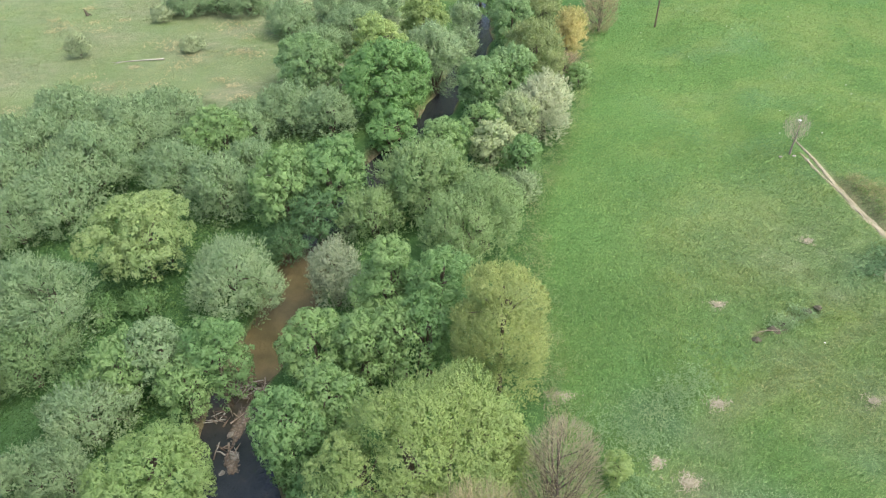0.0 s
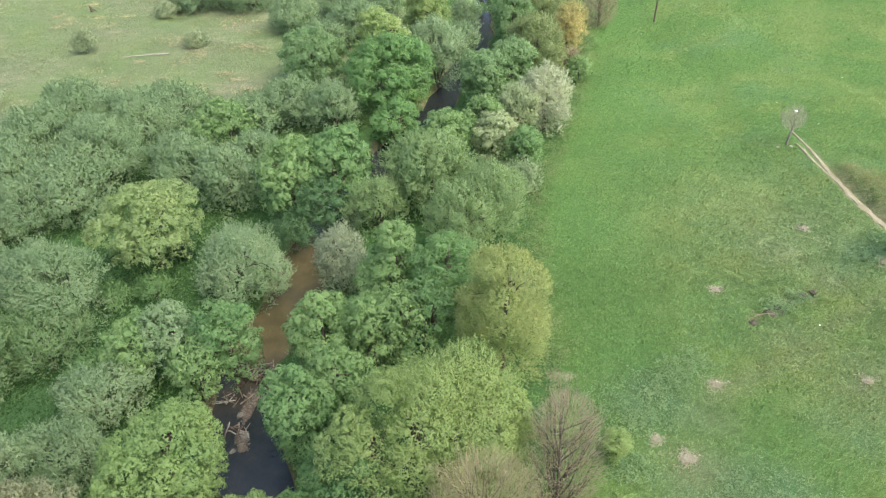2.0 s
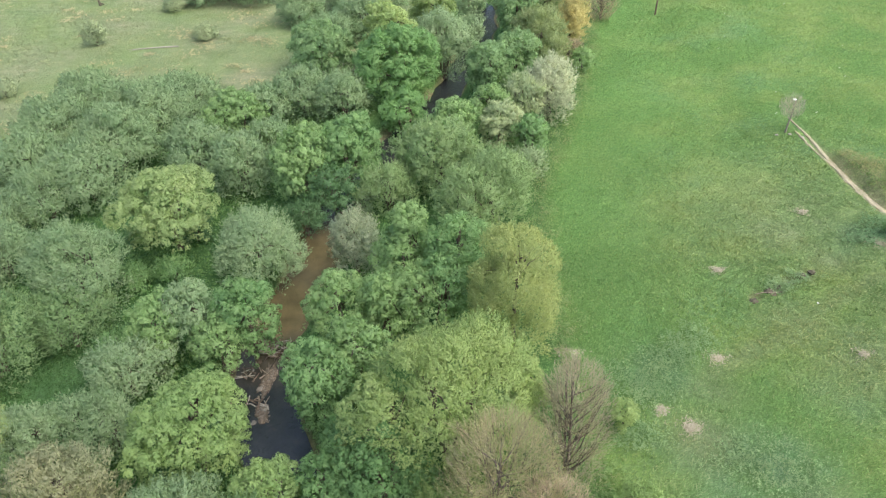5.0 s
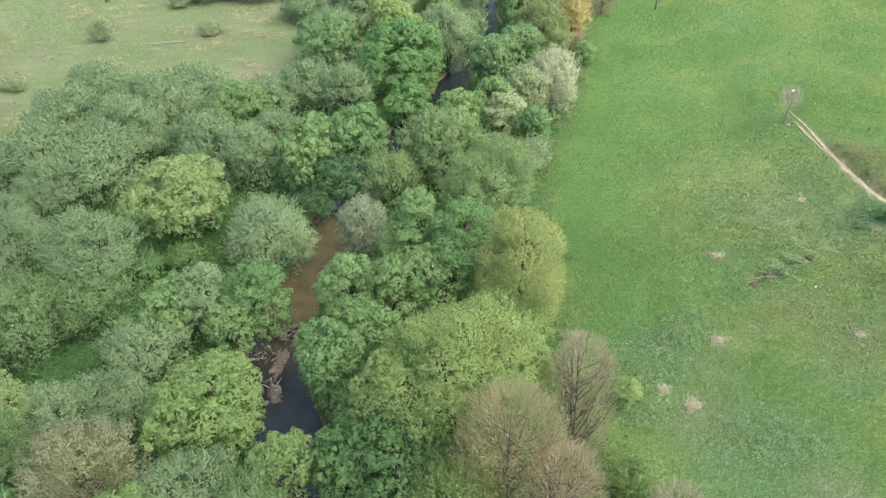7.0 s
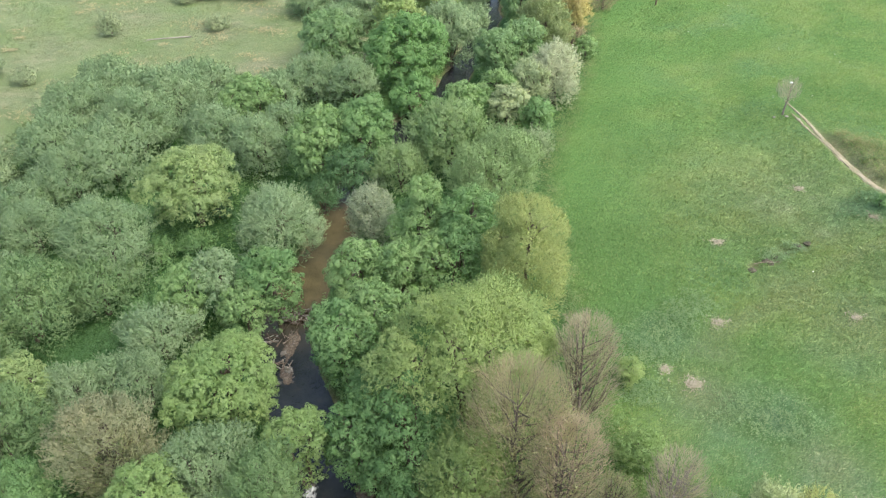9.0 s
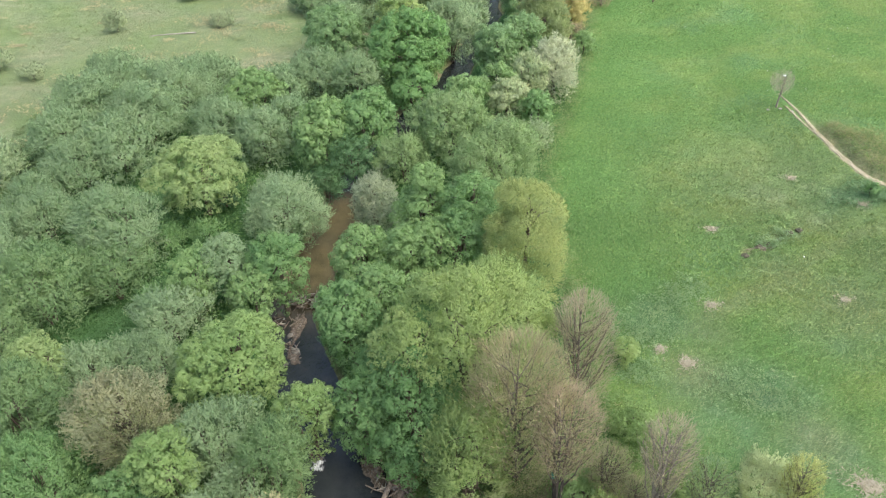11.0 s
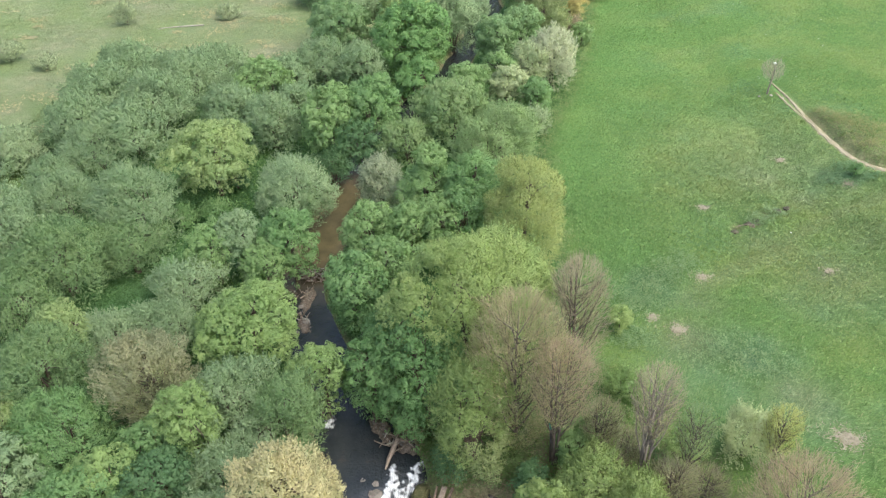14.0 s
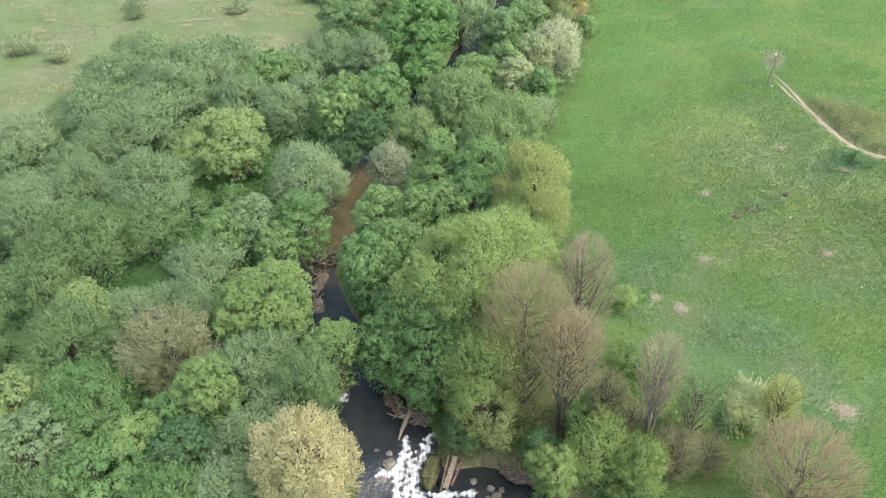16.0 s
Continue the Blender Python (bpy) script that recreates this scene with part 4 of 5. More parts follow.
# right bank
willow_tree(-1.0, 21.0, 9.8, 4.28, 0.85, PALE, "large pale green willow with a broad domed crown")
leafy_tree(-4.2, 20.2, 7.6, 2.34, 0.95, PALE, "pale green willow leaning over the bank")
leafy_tree(2.2, 21.8, 7.6, 1.60, 1.00, PALE, "pale green willow with a domed crown")
leafy_tree(-4.4, 18.3, 6.8, 2.48, 1.00, DEEP, "green tree on the steep stream bank")
leafy_tree(-3.8, 16.4, 5.4, 2.77, 1.10, DEEP, "dark green tree on the steep stream bank")
leafy_tree(-8.1, 24.2, 6.2, 2.12, 1.00, MID, "deep green alder hanging over the stream")
leafy_tree(-6.0, 25.6, 6.4, 1.76, 0.95, MIDBRIGHT, "green alder on the stream bank")
leafy_tree(-7.6, 31.0, 5.6, 2.16, 0.95, MIDBRIGHT, "green alder on the stream bank")
leafy_tree(-4.7, 30.6, 5.8, 1.95, 0.95, MIDBRIGHT, "green alder on the stream bank")
leafy_tree(-6.2, 19.8, 5.0, 1.60, 1.00, DEEP, "deep green shrub on the stream bank")
leafy_tree(-2.5, 30.9, 6.2, 2.14, 1.00, MIDBRIGHT, "green alder on the stream bank")
leafy_tree(-3.3, 35.0, 8.0, 1.15, 1.10, MIDBRIGHT, "slender bright green tree top")
leafy_tree(-3.5, 35.2, 6.6, 2.49, 1.00, MIDBRIGHT, "green alder on the stream bank")
leafy_tree(-0.2, 33.9, 7.6, 2.03, 1.00, MID, "green alder on the stream bank")
leafy_tree(-1.1, 31.5, 6.4, 1.97, 1.00, MID, "green alder on the stream bank")
olive_tree(3.0, 29.5, 9.4, 2.72, 1.15, OLIVE, "upright rounded tree covered in olive buds")
willow_tree(-7.2, 38.6, 5.0, 2.15, 0.90, SILVER, "silvery half-bare willow beside the stream")
willow_tree(-5.2, 46.5, 4.6, 2.31, 0.95, SAGE, "grey-green willow bush beside the stream")
willow_tree(-1.2, 49.2, 7.0, 3.56, 0.95, SAGE, "grey-green willow tree on the bank")
willow_tree(3.2, 44.4, 6.6, 2.99, 0.95, SAGE, "grey-green willow tree on the bank")
willow_tree(1.0, 42.4, 6.0, 2.59, 0.95, SAGE, "grey-green willow tree on the bank")
leafy_tree(0.3, 54.6, 6.0, 2.28, 0.95, MIDBRIGHT, "yellow-green tree on the bank")
leafy_tree(4.5, 55.4, 5.4, 2.11, 0.90, BLOSSOM2, "cream-blossomed shrub at the field edge")
leafy_tree(3.9, 58.2, 5.6, 1.85, 0.90, MIDBRIGHT, "fresh green shrub behind blossom")
willow_tree(9.9, 61.8, 6.6, 2.90, 0.95, BLOSSOM, "white-blossomed wild plum tree at the field edge")
willow_tree(6.9, 59.2, 6.0, 1.87, 0.95, BLOSSOM2, "partly blossomed fruit tree at the field edge")
leafy_tree(7.1, 53.9, 4.6, 1.77, 0.90, MID, "green shrub at the field edge")
willow_tree(6.5, 50.7, 3.0, 1.48, 0.90, HAZE, "low dry shrub at the field edge")
leafy_tree(4.3, 67.1, 6.4, 2.50, 0.95, AIRY, "olive green tree by the far bank")
willow_tree(10.4, 74.2, 7.4, 3.60, 0.95, MOSSY, "half-leafed olive tree by the far bank")
leafy_tree(7.6, 70.1, 6.6, 2.58, 0.95, AIRY, "green tree by the far bank")
willow_tree(15.1, 79.8, 6.4, 2.03, 1.20, GOLD, "golden-yellow young tree at the field edge")
brown_tree(14.0, 75.0, 3.2, 1.80, 1.00, BROWN, "half-bare brown shrub at the field edge")
brown_tree(20.3, 88.4, 6.0, 2.43, 1.10, BROWN, "half-bare brown tree at the field edge")
leafy_tree(15.2, 72.8, 3.2, 1.50, 0.90, MIDBRIGHT, "low green shrub at the field edge")
leafy_tree(9.1, 85.2, 7.0, 3.01, 1.00, AIRY, "green tree by the far stream")
willow_tree(12.9, 86.2, 6.6, 2.53, 1.00, MOSSY, "half-leafed olive tree by the far stream")
willow_tree(3.2, 83.2, 3.6, 1.70, 0.90, GREY, "grey-green bush by the far stream")
willow_tree(4.0, 91.5, 4.0, 1.90, 0.90, GREY, "grey-green bush by the far stream")
leafy_tree(6.4, 100.3, 6.4, 3.85, 0.90, MID, "green tree by the far stream")
leafy_tree(14.4, 102.7, 6.6, 4.32, 0.90, MID, "green tree by the far stream")

# lower right, seen late
brown_tree(1.0, 15.3, 10.0, 2.85, 1.70, TAWNY, "tall half-bare tree with reddish-brown twigs")
brown_tree(2.85, 13.3, 8.8, 1.90, 1.65, BROWN, "tall half-bare tree with reddish-brown twigs")
brown_tree(4.9, 19.7, 8.8, 2.00, 2.00, GREYBROWN, "bare grey-brown tree at the field edge")
brown_tree(7.0, 11.5, 8.8, 1.32, 1.75, GREYBROWN, "bare slender grey tree with upright branches")
brown_tree(9.0, 11.1, 6.4, 1.05, 1.30, GREYGREEN, "sparse pale-leafed sapling at the field edge")
willow_tree(12.9, 12.9, 3.6, 1.52, 0.85, FROSTED, "pale green shrub at the field edge")
brown_tree(13.9, 12.0, 5.0, 1.00, 1.50, GILDED, "yellow-green sapling at the field edge")
brown_tree(13.0, 7.4, 5.8, 2.84, 0.80, BROWN, "brown half-bare bush at the field edge")
willow_tree(4.1, 10.2, 4.4, 1.93, 0.95, LIME, "fresh green bush on the bank")
willow_tree(6.0, 9.2, 4.0, 1.47, 0.95, LIME, "fresh green bush on the bank")
leafy_tree(1.6, 8.9, 4.0, 1.18, 0.95, LIME, "bright green shrub beside the stream")
leafy_tree(8.6, 23.4, 1.8, 0.86, 0.80, PALE, "small bright green shrub in the field")
brown_tree(5.2, 13.6, 4.2, 1.22, 1.00, TAN, "dry half-bare shrub at the field edge")
brown_tree(8.1, 9.9, 3.6, 1.28, 1.00, TAN, "dry half-bare shrub at the field edge")
willow_tree(-1.6, 14.2, 6.6, 2.28, 1.10, HERB, "fine-leafed olive green tree on the bank")
leafy_tree(-7.3, 18.0, 4.6, 1.67, 1.10, DEEP, "deep green tree hanging over the stream")
leafy_tree(30.7, 38.1, 3.0, 0.46, 1.20, DEEP, "small dark green juniper by the track")

# low scrub between the trees
brown_tree(6.3, 12.9, 2.4, 1.47, 0.80, TAN, "low brown scrub between the trees")
brown_tree(5.4, 12.1, 2.2, 1.37, 0.80, TAN, "low brown scrub between the trees")
brown_tree(8.1, 10.8, 2.2, 1.33, 0.80, TAN, "low brown scrub between the trees")
brown_tree(9.9, 10.5, 2.0, 1.33, 0.80, TAN, "low brown scrub between the trees")
leafy_tree(9.5, 12.6, 2.2, 1.07, 0.80, PALE, "low pale green scrub between the trees")
leafy_tree(1.3, 11.1, 2.4, 1.07, 0.90, DARK, "low green scrub on the bank")
willow_tree(-2.6, 13.0, 2.0, 1.18, 0.80, DARK, "low green scrub over the eroded bank")
leafy_tree(3.9, 13.3, 2.4, 1.40, 0.90, MIDBRIGHT, "low green scrub between the trees")
willow_tree(7.8, 17.6, 2.0, 1.36, 0.80, BRIGHT, "low yellow-green scrub at the field edge")
willow_tree(-1.4, 13.3, 3.6, 1.85, 0.90, MOSSY, "olive green scrub on the bank")
willow_tree(-11.9, 44.9, 2.6, 1.82, 0.80, DARK, "dark green shrub overhanging the stream")
willow_tree(-7.3, 46.5, 2.4, 1.53, 0.80, GREY, "grey-green shrub overhanging the stream")
leafy_tree(-20.4, 43.7, 2.2, 1.69, 0.80, DARK, "dark green shrub below the spreading tree")
leafy_tree(-24.2, 44.1, 2.1, 1.70, 0.80, MID, "green shrub below the spreading tree")
willow_tree(-23.4, 37.5, 1.7, 1.54, 0.70, MID, "low green shrub at the clearing")
willow_tree(-35.8, 43.8, 3.3, 2.63, 0.80, GREYGREEN, "low grey-green willow bush in the thicket")
willow_tree(-20.5, 38.1, 2.0, 1.27, 0.80, MID, "low green willow bush in the thicket")
willow_tree(-26.4, 31.8, 2.2, 1.53, 0.80, SHADY, "low green willow bush beside a clearing")
willow_tree(-22.0, 30.5, 2.2, 1.41, 0.80, MID, "low green willow bush beside a clearing")

for grow, measures in PLANTED:
    grow(*measures)


# ---- field edge, track and meadow details ----
STRAW = plain_material("dead_straw", [(0.3, (0.22, 0.20, 0.13)), (0.7, (0.40, 0.36, 0.27))], 6)
WOOD = plain_material("bleached_wood", [(0.3, (0.11, 0.085, 0.062)), (0.7, (0.30, 0.25, 0.20))], 8)
PALE_WOOD = plain_material("sun_bleached_wood", [(0.3, (0.20, 0.185, 0.15)), (0.7, (0.44, 0.41, 0.36))], 8)
DARK_WOOD = plain_material("dark_wet_wood", [(0.3, (0.06, 0.045, 0.035)), (0.7, (0.20, 0.15, 0.11))], 7)
STONE = plain_material("river_stone", [(0.3, (0.07, 0.065, 0.055)), (0.7, (0.24, 0.215, 0.185))], 5, 0.7)
MOSS = plain_material("mossy_concrete", [(0.3, (0.045, 0.050, 0.022)), (0.55, (0.10, 0.10, 0.045)), (0.75, (0.22, 0.19, 0.14))], 4)
EARTH = plain_material("reddish_earth", [(0.3, (0.055, 0.046, 0.036)), (0.5, (0.11, 0.088, 0.066)), (0.7, (0.23, 0.185, 0.145))], 6)
SOIL = plain_material("dark_soil", [(0.3, (0.042, 0.038, 0.026)), (0.7, (0.110, 0.098, 0.066))], 6)
TEAL = plain_material("teal_paint", [(0.3, (0.03, 0.15, 0.12)), (0.7, (0.06, 0.26, 0.21))], 6, 0.5)
PETAL = plain_material("white_petals", [(0.3, (0.55, 0.58, 0.48)), (0.7, (0.72, 0.74, 0.66))], 4, 0.7)
WHITE_PLASTIC = plain_material("white_plastic", [(0.3, (0.70, 0.70, 0.70)), (0.7, (0.86, 0.86, 0.86))], 3, 0.4)


def stalk_heap(rng, r, tall, number, long):
    """Flattened dead stalks over a low uneven mound."""
    a, d = rng.uniform(0, 6.28, number), r * np.minimum(np.abs(rng.normal(size=number)) * 0.6, 1.4)
    edge = 1 + 0.3 * np.sin(a * 3 + 1) + 0.2 * np.sin(a * 5)
    p = np.stack([np.cos(a) * d * edge, np.sin(a) * d * edge * 0.7, 0.5 * tall * np.maximum(1 - d / r, 0) + 0.02 + rng.random(number) * 0.06], axis=1)
    along = units(rng, number)
    along[:, 2] *= 0.25
    along = unit(along)
    normal = unit(np.array([0, 0, 1.0]) + 0.3 * units(rng, number))
    normal = unit(normal - along * np.sum(along * normal, axis=1, keepdims=True))
    length = long * rng.uniform(0.6, 1.4, number)
    return blades(p, along, normal, length, 0.015 + 0.08 * length)


def dead_patch(x, y, r, label, number=420, seed=1, material=None):
    rng = np.random.default_rng(900 + seed)
    t = thing("dead_grass_patch", x, y, ground_at(x, y), label, "grass patch", "dead patches in the meadow")
    v, f = stalk_heap(rng, r, 0.10, number, 0.28)
    tagged(part("dead_stalk_layer", mesh_of("dead_stalk_layer", v, f, material or STRAW), t), kind="stuff")
    mound = bmesh.new()
    bmesh.ops.create_icosphere(mound, subdivisions=3, radius=1.0)
    for v in mound.verts:
        k = 1 + 0.25 * noise.noise(v.co * 2.2 + Vector((x, y, 0)))
        v.co = Vector((v.co.x * r * 0.5 * k, v.co.y * r * 0.36 * k, v.co.z * 0.05 * k))
    part("mound", bm_mesh("mound", mound, EARTH if material else STRAW, True), t)
    return t


for i, (px, py, pr) in enumerate(((26.8, 42.6, 0.75), (18.2, 36.3, 0.6), (15.5, 28.0, 0.7), (11.1, 24.3, 0.45))):
    dead_patch(px, py, pr, "pale dead grass patch on a low molehill", 260, i)
dead_patch(18.9, 13.6, 1.25, "large straw-coloured patch of dead grass", 700, 7)
dead_patch(6.5, 29.2, 0.8, "pinkish dead grass patch beside the olive tree", 800, 8)
dead_patch(12.4, 22.9, 0.9, "pale dry grass patch in the meadow", 300, 11)
dead_patch(24.0, 27.3, 0.7, "pale dry grass patch in the meadow", 160, 12)


def weeds(name, label, number, spots, tall, seed, colour=(0.190, 0.300, 0.125), size=0.15):
    """Taller leafy weeds in loose colonies."""
    rng = np.random.default_rng(seed)
    x, y = [], []
    for px, py, r in spots:
        x.append(px + rng.normal(size=number) * r)
        y.append(py + rng.normal(size=number) * r * 0.7)
    x, y = np.concatenate(x), np.concatenate(y)
    away, half = to_stream(x, y)
    x, y = x[away > half + 0.5], y[away > half + 0.5]
    p = np.repeat(np.stack([x, y, ground_height(x, y)], axis=1), 6, axis=0)
    n = len(p)
    p += rng.normal(size=(n, 3)) * np.array([0.12, 0.12, 0])
    p[:, 2] += tall * rng.uniform(0.2, 1.0, n)
    normal = unit(np.array([0, 0, 1.0]) + 0.6 * units(rng, n))
    along = unit(np.cross(normal, units(rng, n)))
    length = size * rng.uniform(0.6, 1.5, n)
    v, f = leaves(p, along, normal, length, length * 0.5)
    ob = new(name, mesh_of(name, v, f, LEAVES))
    ob.color = (*colour, 1)
    return tagged(ob, label, "weeds", kind="stuff")


weeds("nettle_colony", "blue-green nettles and weeds in the meadow", 170, ((14.6, 29.9, 1.1), (13.2, 28.6, 0.8), (9.4, 26.8, 1.2), (10.6, 25.6, 0.9), (11.8, 27.6, 1.0), (14.5, 20.6, 1.1), (16.2, 19.4, 1.2), (21.5, 34.1, 0.5), (23.2, 34.9, 0.6), (9.2, 22.5, 0.8)), 0.34, 71, (0.235, 0.340, 0.180), 0.11)
weeds("track_nettles", "low blue-green nettle thicket by the track", 120, ((30.6, 38.4, 0.85), (29.6, 38.0, 0.77), (31.4, 37.8, 0.68), (30.9, 39.6, 0.77)), 0.32, 73, (0.185, 0.300, 0.160), 0.13)
weeds("bank_scrub", "brownish dry scrub on the low bank above the track", 70, ((33.0, 46.6, 0.7), (33.6, 45.2, 0.9), (34.4, 46.2, 1.0), (34.2, 43.6, 0.9), (35.6, 44.6, 1.1), (33.4, 42.0, 0.7), (35.0, 42.2, 1.0), (36.4, 43.0, 1.1), (32.5, 48.4, 0.6), (36.6, 41.0, 1.0)), 0.45, 74, (0.30, 0.285, 0.150), 0.10)
weeds("bank_herbs", "green herbs on the low bank above the track", 40, ((33.3, 44.0, 0.8), (34.8, 45.2, 0.9), (32.6, 47.2, 0.6), (36.0, 42.4, 0.9)), 0.4, 85, (0.190, 0.280, 0.120), 0.10)
dead_patch(30.1, 37.4, 0.9, "grey dead stalks beside the nettles by the track", 260, 14)
weeds("clearing_herbs", "lush low herbs in the shady clearing", 420, ((-24.6, 29.3, 1.5), (-26.2, 28.2, 1.4), (-23.0, 29.6, 1.2), (-25.6, 26.6, 1.3), (-22.6, 31.2, 0.8)), 0.22, 86, (0.120, 0.235, 0.098), 0.10)
weeds("pool_bank_weeds", "ragged green weeds on the eroded bank", 150, ((-3.9, 15.0, 0.5), (-3.2, 13.4, 0.5), (-2.0, 12.9, 0.6), (-4.6, 16.6, 0.4), (0.2, 12.7, 0.6), (1.4, 12.2, 0.5)), 0.5, 87, (0.130, 0.200, 0.075), 0.11)
weeds("bank_weeds", "green weeds on the stream bank", 160, ((7.4, 13.6, 1.0), (4.6, 14.6, 1.2), (9.0, 10.0, 1.2), (6.2, 9.8, 1.0), (2.6, 12.4, 1.0), (-3.0, 14.6, 0.7), (-1.0, 13.4, 0.9), (0.6, 14.6, 1.0), (8.8, 16.0, 1.0)), 0.4, 72, (0.150, 0.225, 0.085), 0.12)


def dry_tussocks():
    """Straw-coloured and green tussocks scattered over the dry meadow."""
    rng = np.random.default_rng(79)
    spots = [(-23.9, 87.4, 0.9), (-24.6, 88.0, 0.8), (-22.8, 87.0, 0.7), (-46.0, 64.5, 1.1), (-44.5, 63.5, 0.9), (-48.7, 61.6, 1.0), (-42.8, 56.3, 0.8), (-45.9, 72.4, 1.0), (-37.3, 77.6, 1.0), (-21.8, 73.9, 0.9), (-24.5, 97.8, 1.6), (-28.0, 98.5, 1.4)]
    spots += [(rng.uniform(-66, -14), rng.uniform(70, 108), rng.uniform(0.4, 1.3)) for i in range(90)]
    weeds("straw_tussocks", "straw-coloured tussocks in the dry meadow", 30, [s for i, s in enumerate(spots) if i < 12 or i % 2], 0.25, 80, (0.46, 0.41, 0.28))
    weeds("green_tussocks", "grey-green tussocks in the dry meadow", 22, [s for i, s in enumerate(spots) if i >= 12 and not i % 2], 0.25, 81, (0.25, 0.30, 0.165))


dry_tussocks()


def field_edge():
    """Dry weeds and brambles between the trees and the mown meadow."""
    spots = []
    for y in np.arange(10, 98, 1.6):
        x = float(np.interp(y, [0, 20, 36, 48, 68, 94, 120], [7, 6.5, 6.5, 7.5, 14.5, 21, 28]))
        spots.append((x - 0.4 + 0.5 * math.sin(y * 1.7), float(y), 0.55))
    weeds("field_edge_weeds", "dry brownish weeds along the field edge", 40, spots, 0.45, 77, (0.34, 0.35, 0.20), 0.075)
    weeds("field_edge_herbs", "green herbs along the field edge", 30, [(x + 0.5, y + 0.8, 0.7) for x, y, r in spots], 0.4, 78, (0.20, 0.30, 0.12))


field_edge()


def thicket_floor():
    """Leafy undergrowth between the willow bushes."""
    rng = np.random.default_rng(75)
    spots = []
    for i in range(110):
        x, y = rng.uniform(-38, -11), rng.uniform(12, 62)
        if left_of_stream(np.array([x]), np.array([y]))[0] and not (-29 < x < -21 and 25 < y < 33):
            spots.append((x, y, 1.5))
    spots += [(x, y, 1.1) for x, y in [(-23.8, 41.2), (-22.2, 40.4), (-37.9, 50.4), (-34.2, 47.3), (-25.0, 39.5), (-21.3, 46.0), (-22.2, 43.2), (-25.5, 44.1)]]
    for y in np.arange(12, 66, 3.5):
        spots.append((float(np.interp(y, STREAM_Y[20::-1], STREAM_X[20::-1])) + 4.2, float(y), 1.3))
    for y in np.arange(12, 64, 2.5):
        spots.append((float(np.interp(y, [0, 20, 36, 48, 68], [7, 6.5, 6.5, 7.5, 14.5])) - 2.2, float(y), 1.2))
    return weeds("thicket_undergrowth", "green undergrowth below the bushes", 90, spots, 0.8, 76, (0.175, 0.292, 0.105), 0.12)


thicket_floor()


def fallen_log():
    """Bleached log with a forked thin end, lying in the dry meadow."""
    t = thing("fallen_log", -37.4, 86.1, ground_at(-37.4, 86.1), "bleached fallen log lying in the dry meadow", "log")
    b = Build()
    b.tube([(4.0, 0.25, 0.12), (2.2, 0.12, 0.14), (0.0, 0.0, 0.10), (-2.2, -0.30, 0.08), (-4.0, -0.35, 0.05)], [0.10, 0.09, 0.075, 0.05, 0.025], 8)
    part("stem", mesh_of("stem", b.v, b.f, PALE_WOOD, True), t)
    b = Build()
    b.tube([(-0.6, -0.05, 0.10), (-1.3, -0.7, 0.20), (-1.9, -1.0, 0.08)], [0.05, 0.035, 0.015], 6)
    part("branch", mesh_of("branch", b.v, b.f, PALE_WOOD, True), t)
    return t


def meadow_stump():
    t = thing("tree_stump", -49.6, 104.3, ground_at(-49.6, 104.3), "dark broken tree stump in the far meadow", "stump")
    b = Build()
    b.tube([(0, 0, -0.1), (0, 0, 0.3), (-0.1, 0, 0.7), (-0.25, 0.05, 1.0)], [0.3, 0.2, 0.16, 0.04], 8)
    part("stem", mesh_of("stem", b.v, b.f, SOIL, True), t)
    b = Build()
    b.tube([(0, 0, 0.35), (0.3, 0.1, 0.25), (0.6, 0.1, 0.02)], [0.12, 0.09, 0.04], 6)
    part("root", mesh_of("root", b.v, b.f, SOIL, True), t)
    return t


def bare_sapling():
    """Thin lone sapling by the track with a pale scrap caught in its twigs."""
    x, y = 30.0, 54.2
    rng = np.random.default_rng(55)
    t = thing("sapling", x, y, ground_at(x, y), "lone bare sapling with a thin leaning trunk", "tree")
    b = Build()
    b.tube([(0, 0, -0.2), (0.02, 0, 0.6), (0.15, 0, 1.9), (0.22, 0.05, 3.2)], [0.11, 0.08, 0.06, 0.025], 7)
    part("trunk", mesh_of("trunk", b.v, b.f, GREY_BARK, True), t)
    for i in range(9):
        a = i * 2.4
        z = 1.5 + 0.17 * i
        e = Vector((0.15 + math.cos(a) * rng.uniform(0.5, 1.0), math.sin(a) * rng.uniform(0.5, 1.0), z + rng.uniform(0.7, 1.3)))
        b = Build()
        b.tube([(0.13, 0, z), Vector((0.13, 0, z)).lerp(e, 0.55) + Vector((0, 0, -0.08)), e], [0.03, 0.02, 0.008], 5)
        part("branch", mesh_of("branch", b.v, b.f, GREY_BARK, True), t)
    tw, lv = twigs("twig_mass", rng, 2.9, 1.25, 1.1, 700, 0.5, 0.018, 0.1, 120)
    part("twig_mass", tw, t, "thin bare twigs", (0.48, 0.44, 0.39))
    part("crown", lv, t, "tiny grey buds", (0.30, 0.30, 0.2))
    return t


def tangle(bm, r, squash, seed):
    for v in bm.verts:
        v.co *= 1 + 0.55 * noise.noise(v.co * 2.5 / max(r, 0.05) + Vector((seed, 0, 0)))
        v.co.z *= squash


def scrap():
    t = thing("plastic_scrap", 29.96, 54.04, ground_at(30.0, 54.2) + 3.25, "white plastic scrap caught in the sapling's twigs", "litter")
    bm = bmesh.new()
    bmesh.ops.create_icosphere(bm, subdivisions=2, radius=0.13)
    tangle(bm, 0.13, 0.6, 3)
    part("sheet", bm_mesh("sheet", bm, WHITE_PLASTIC), t)
    return t


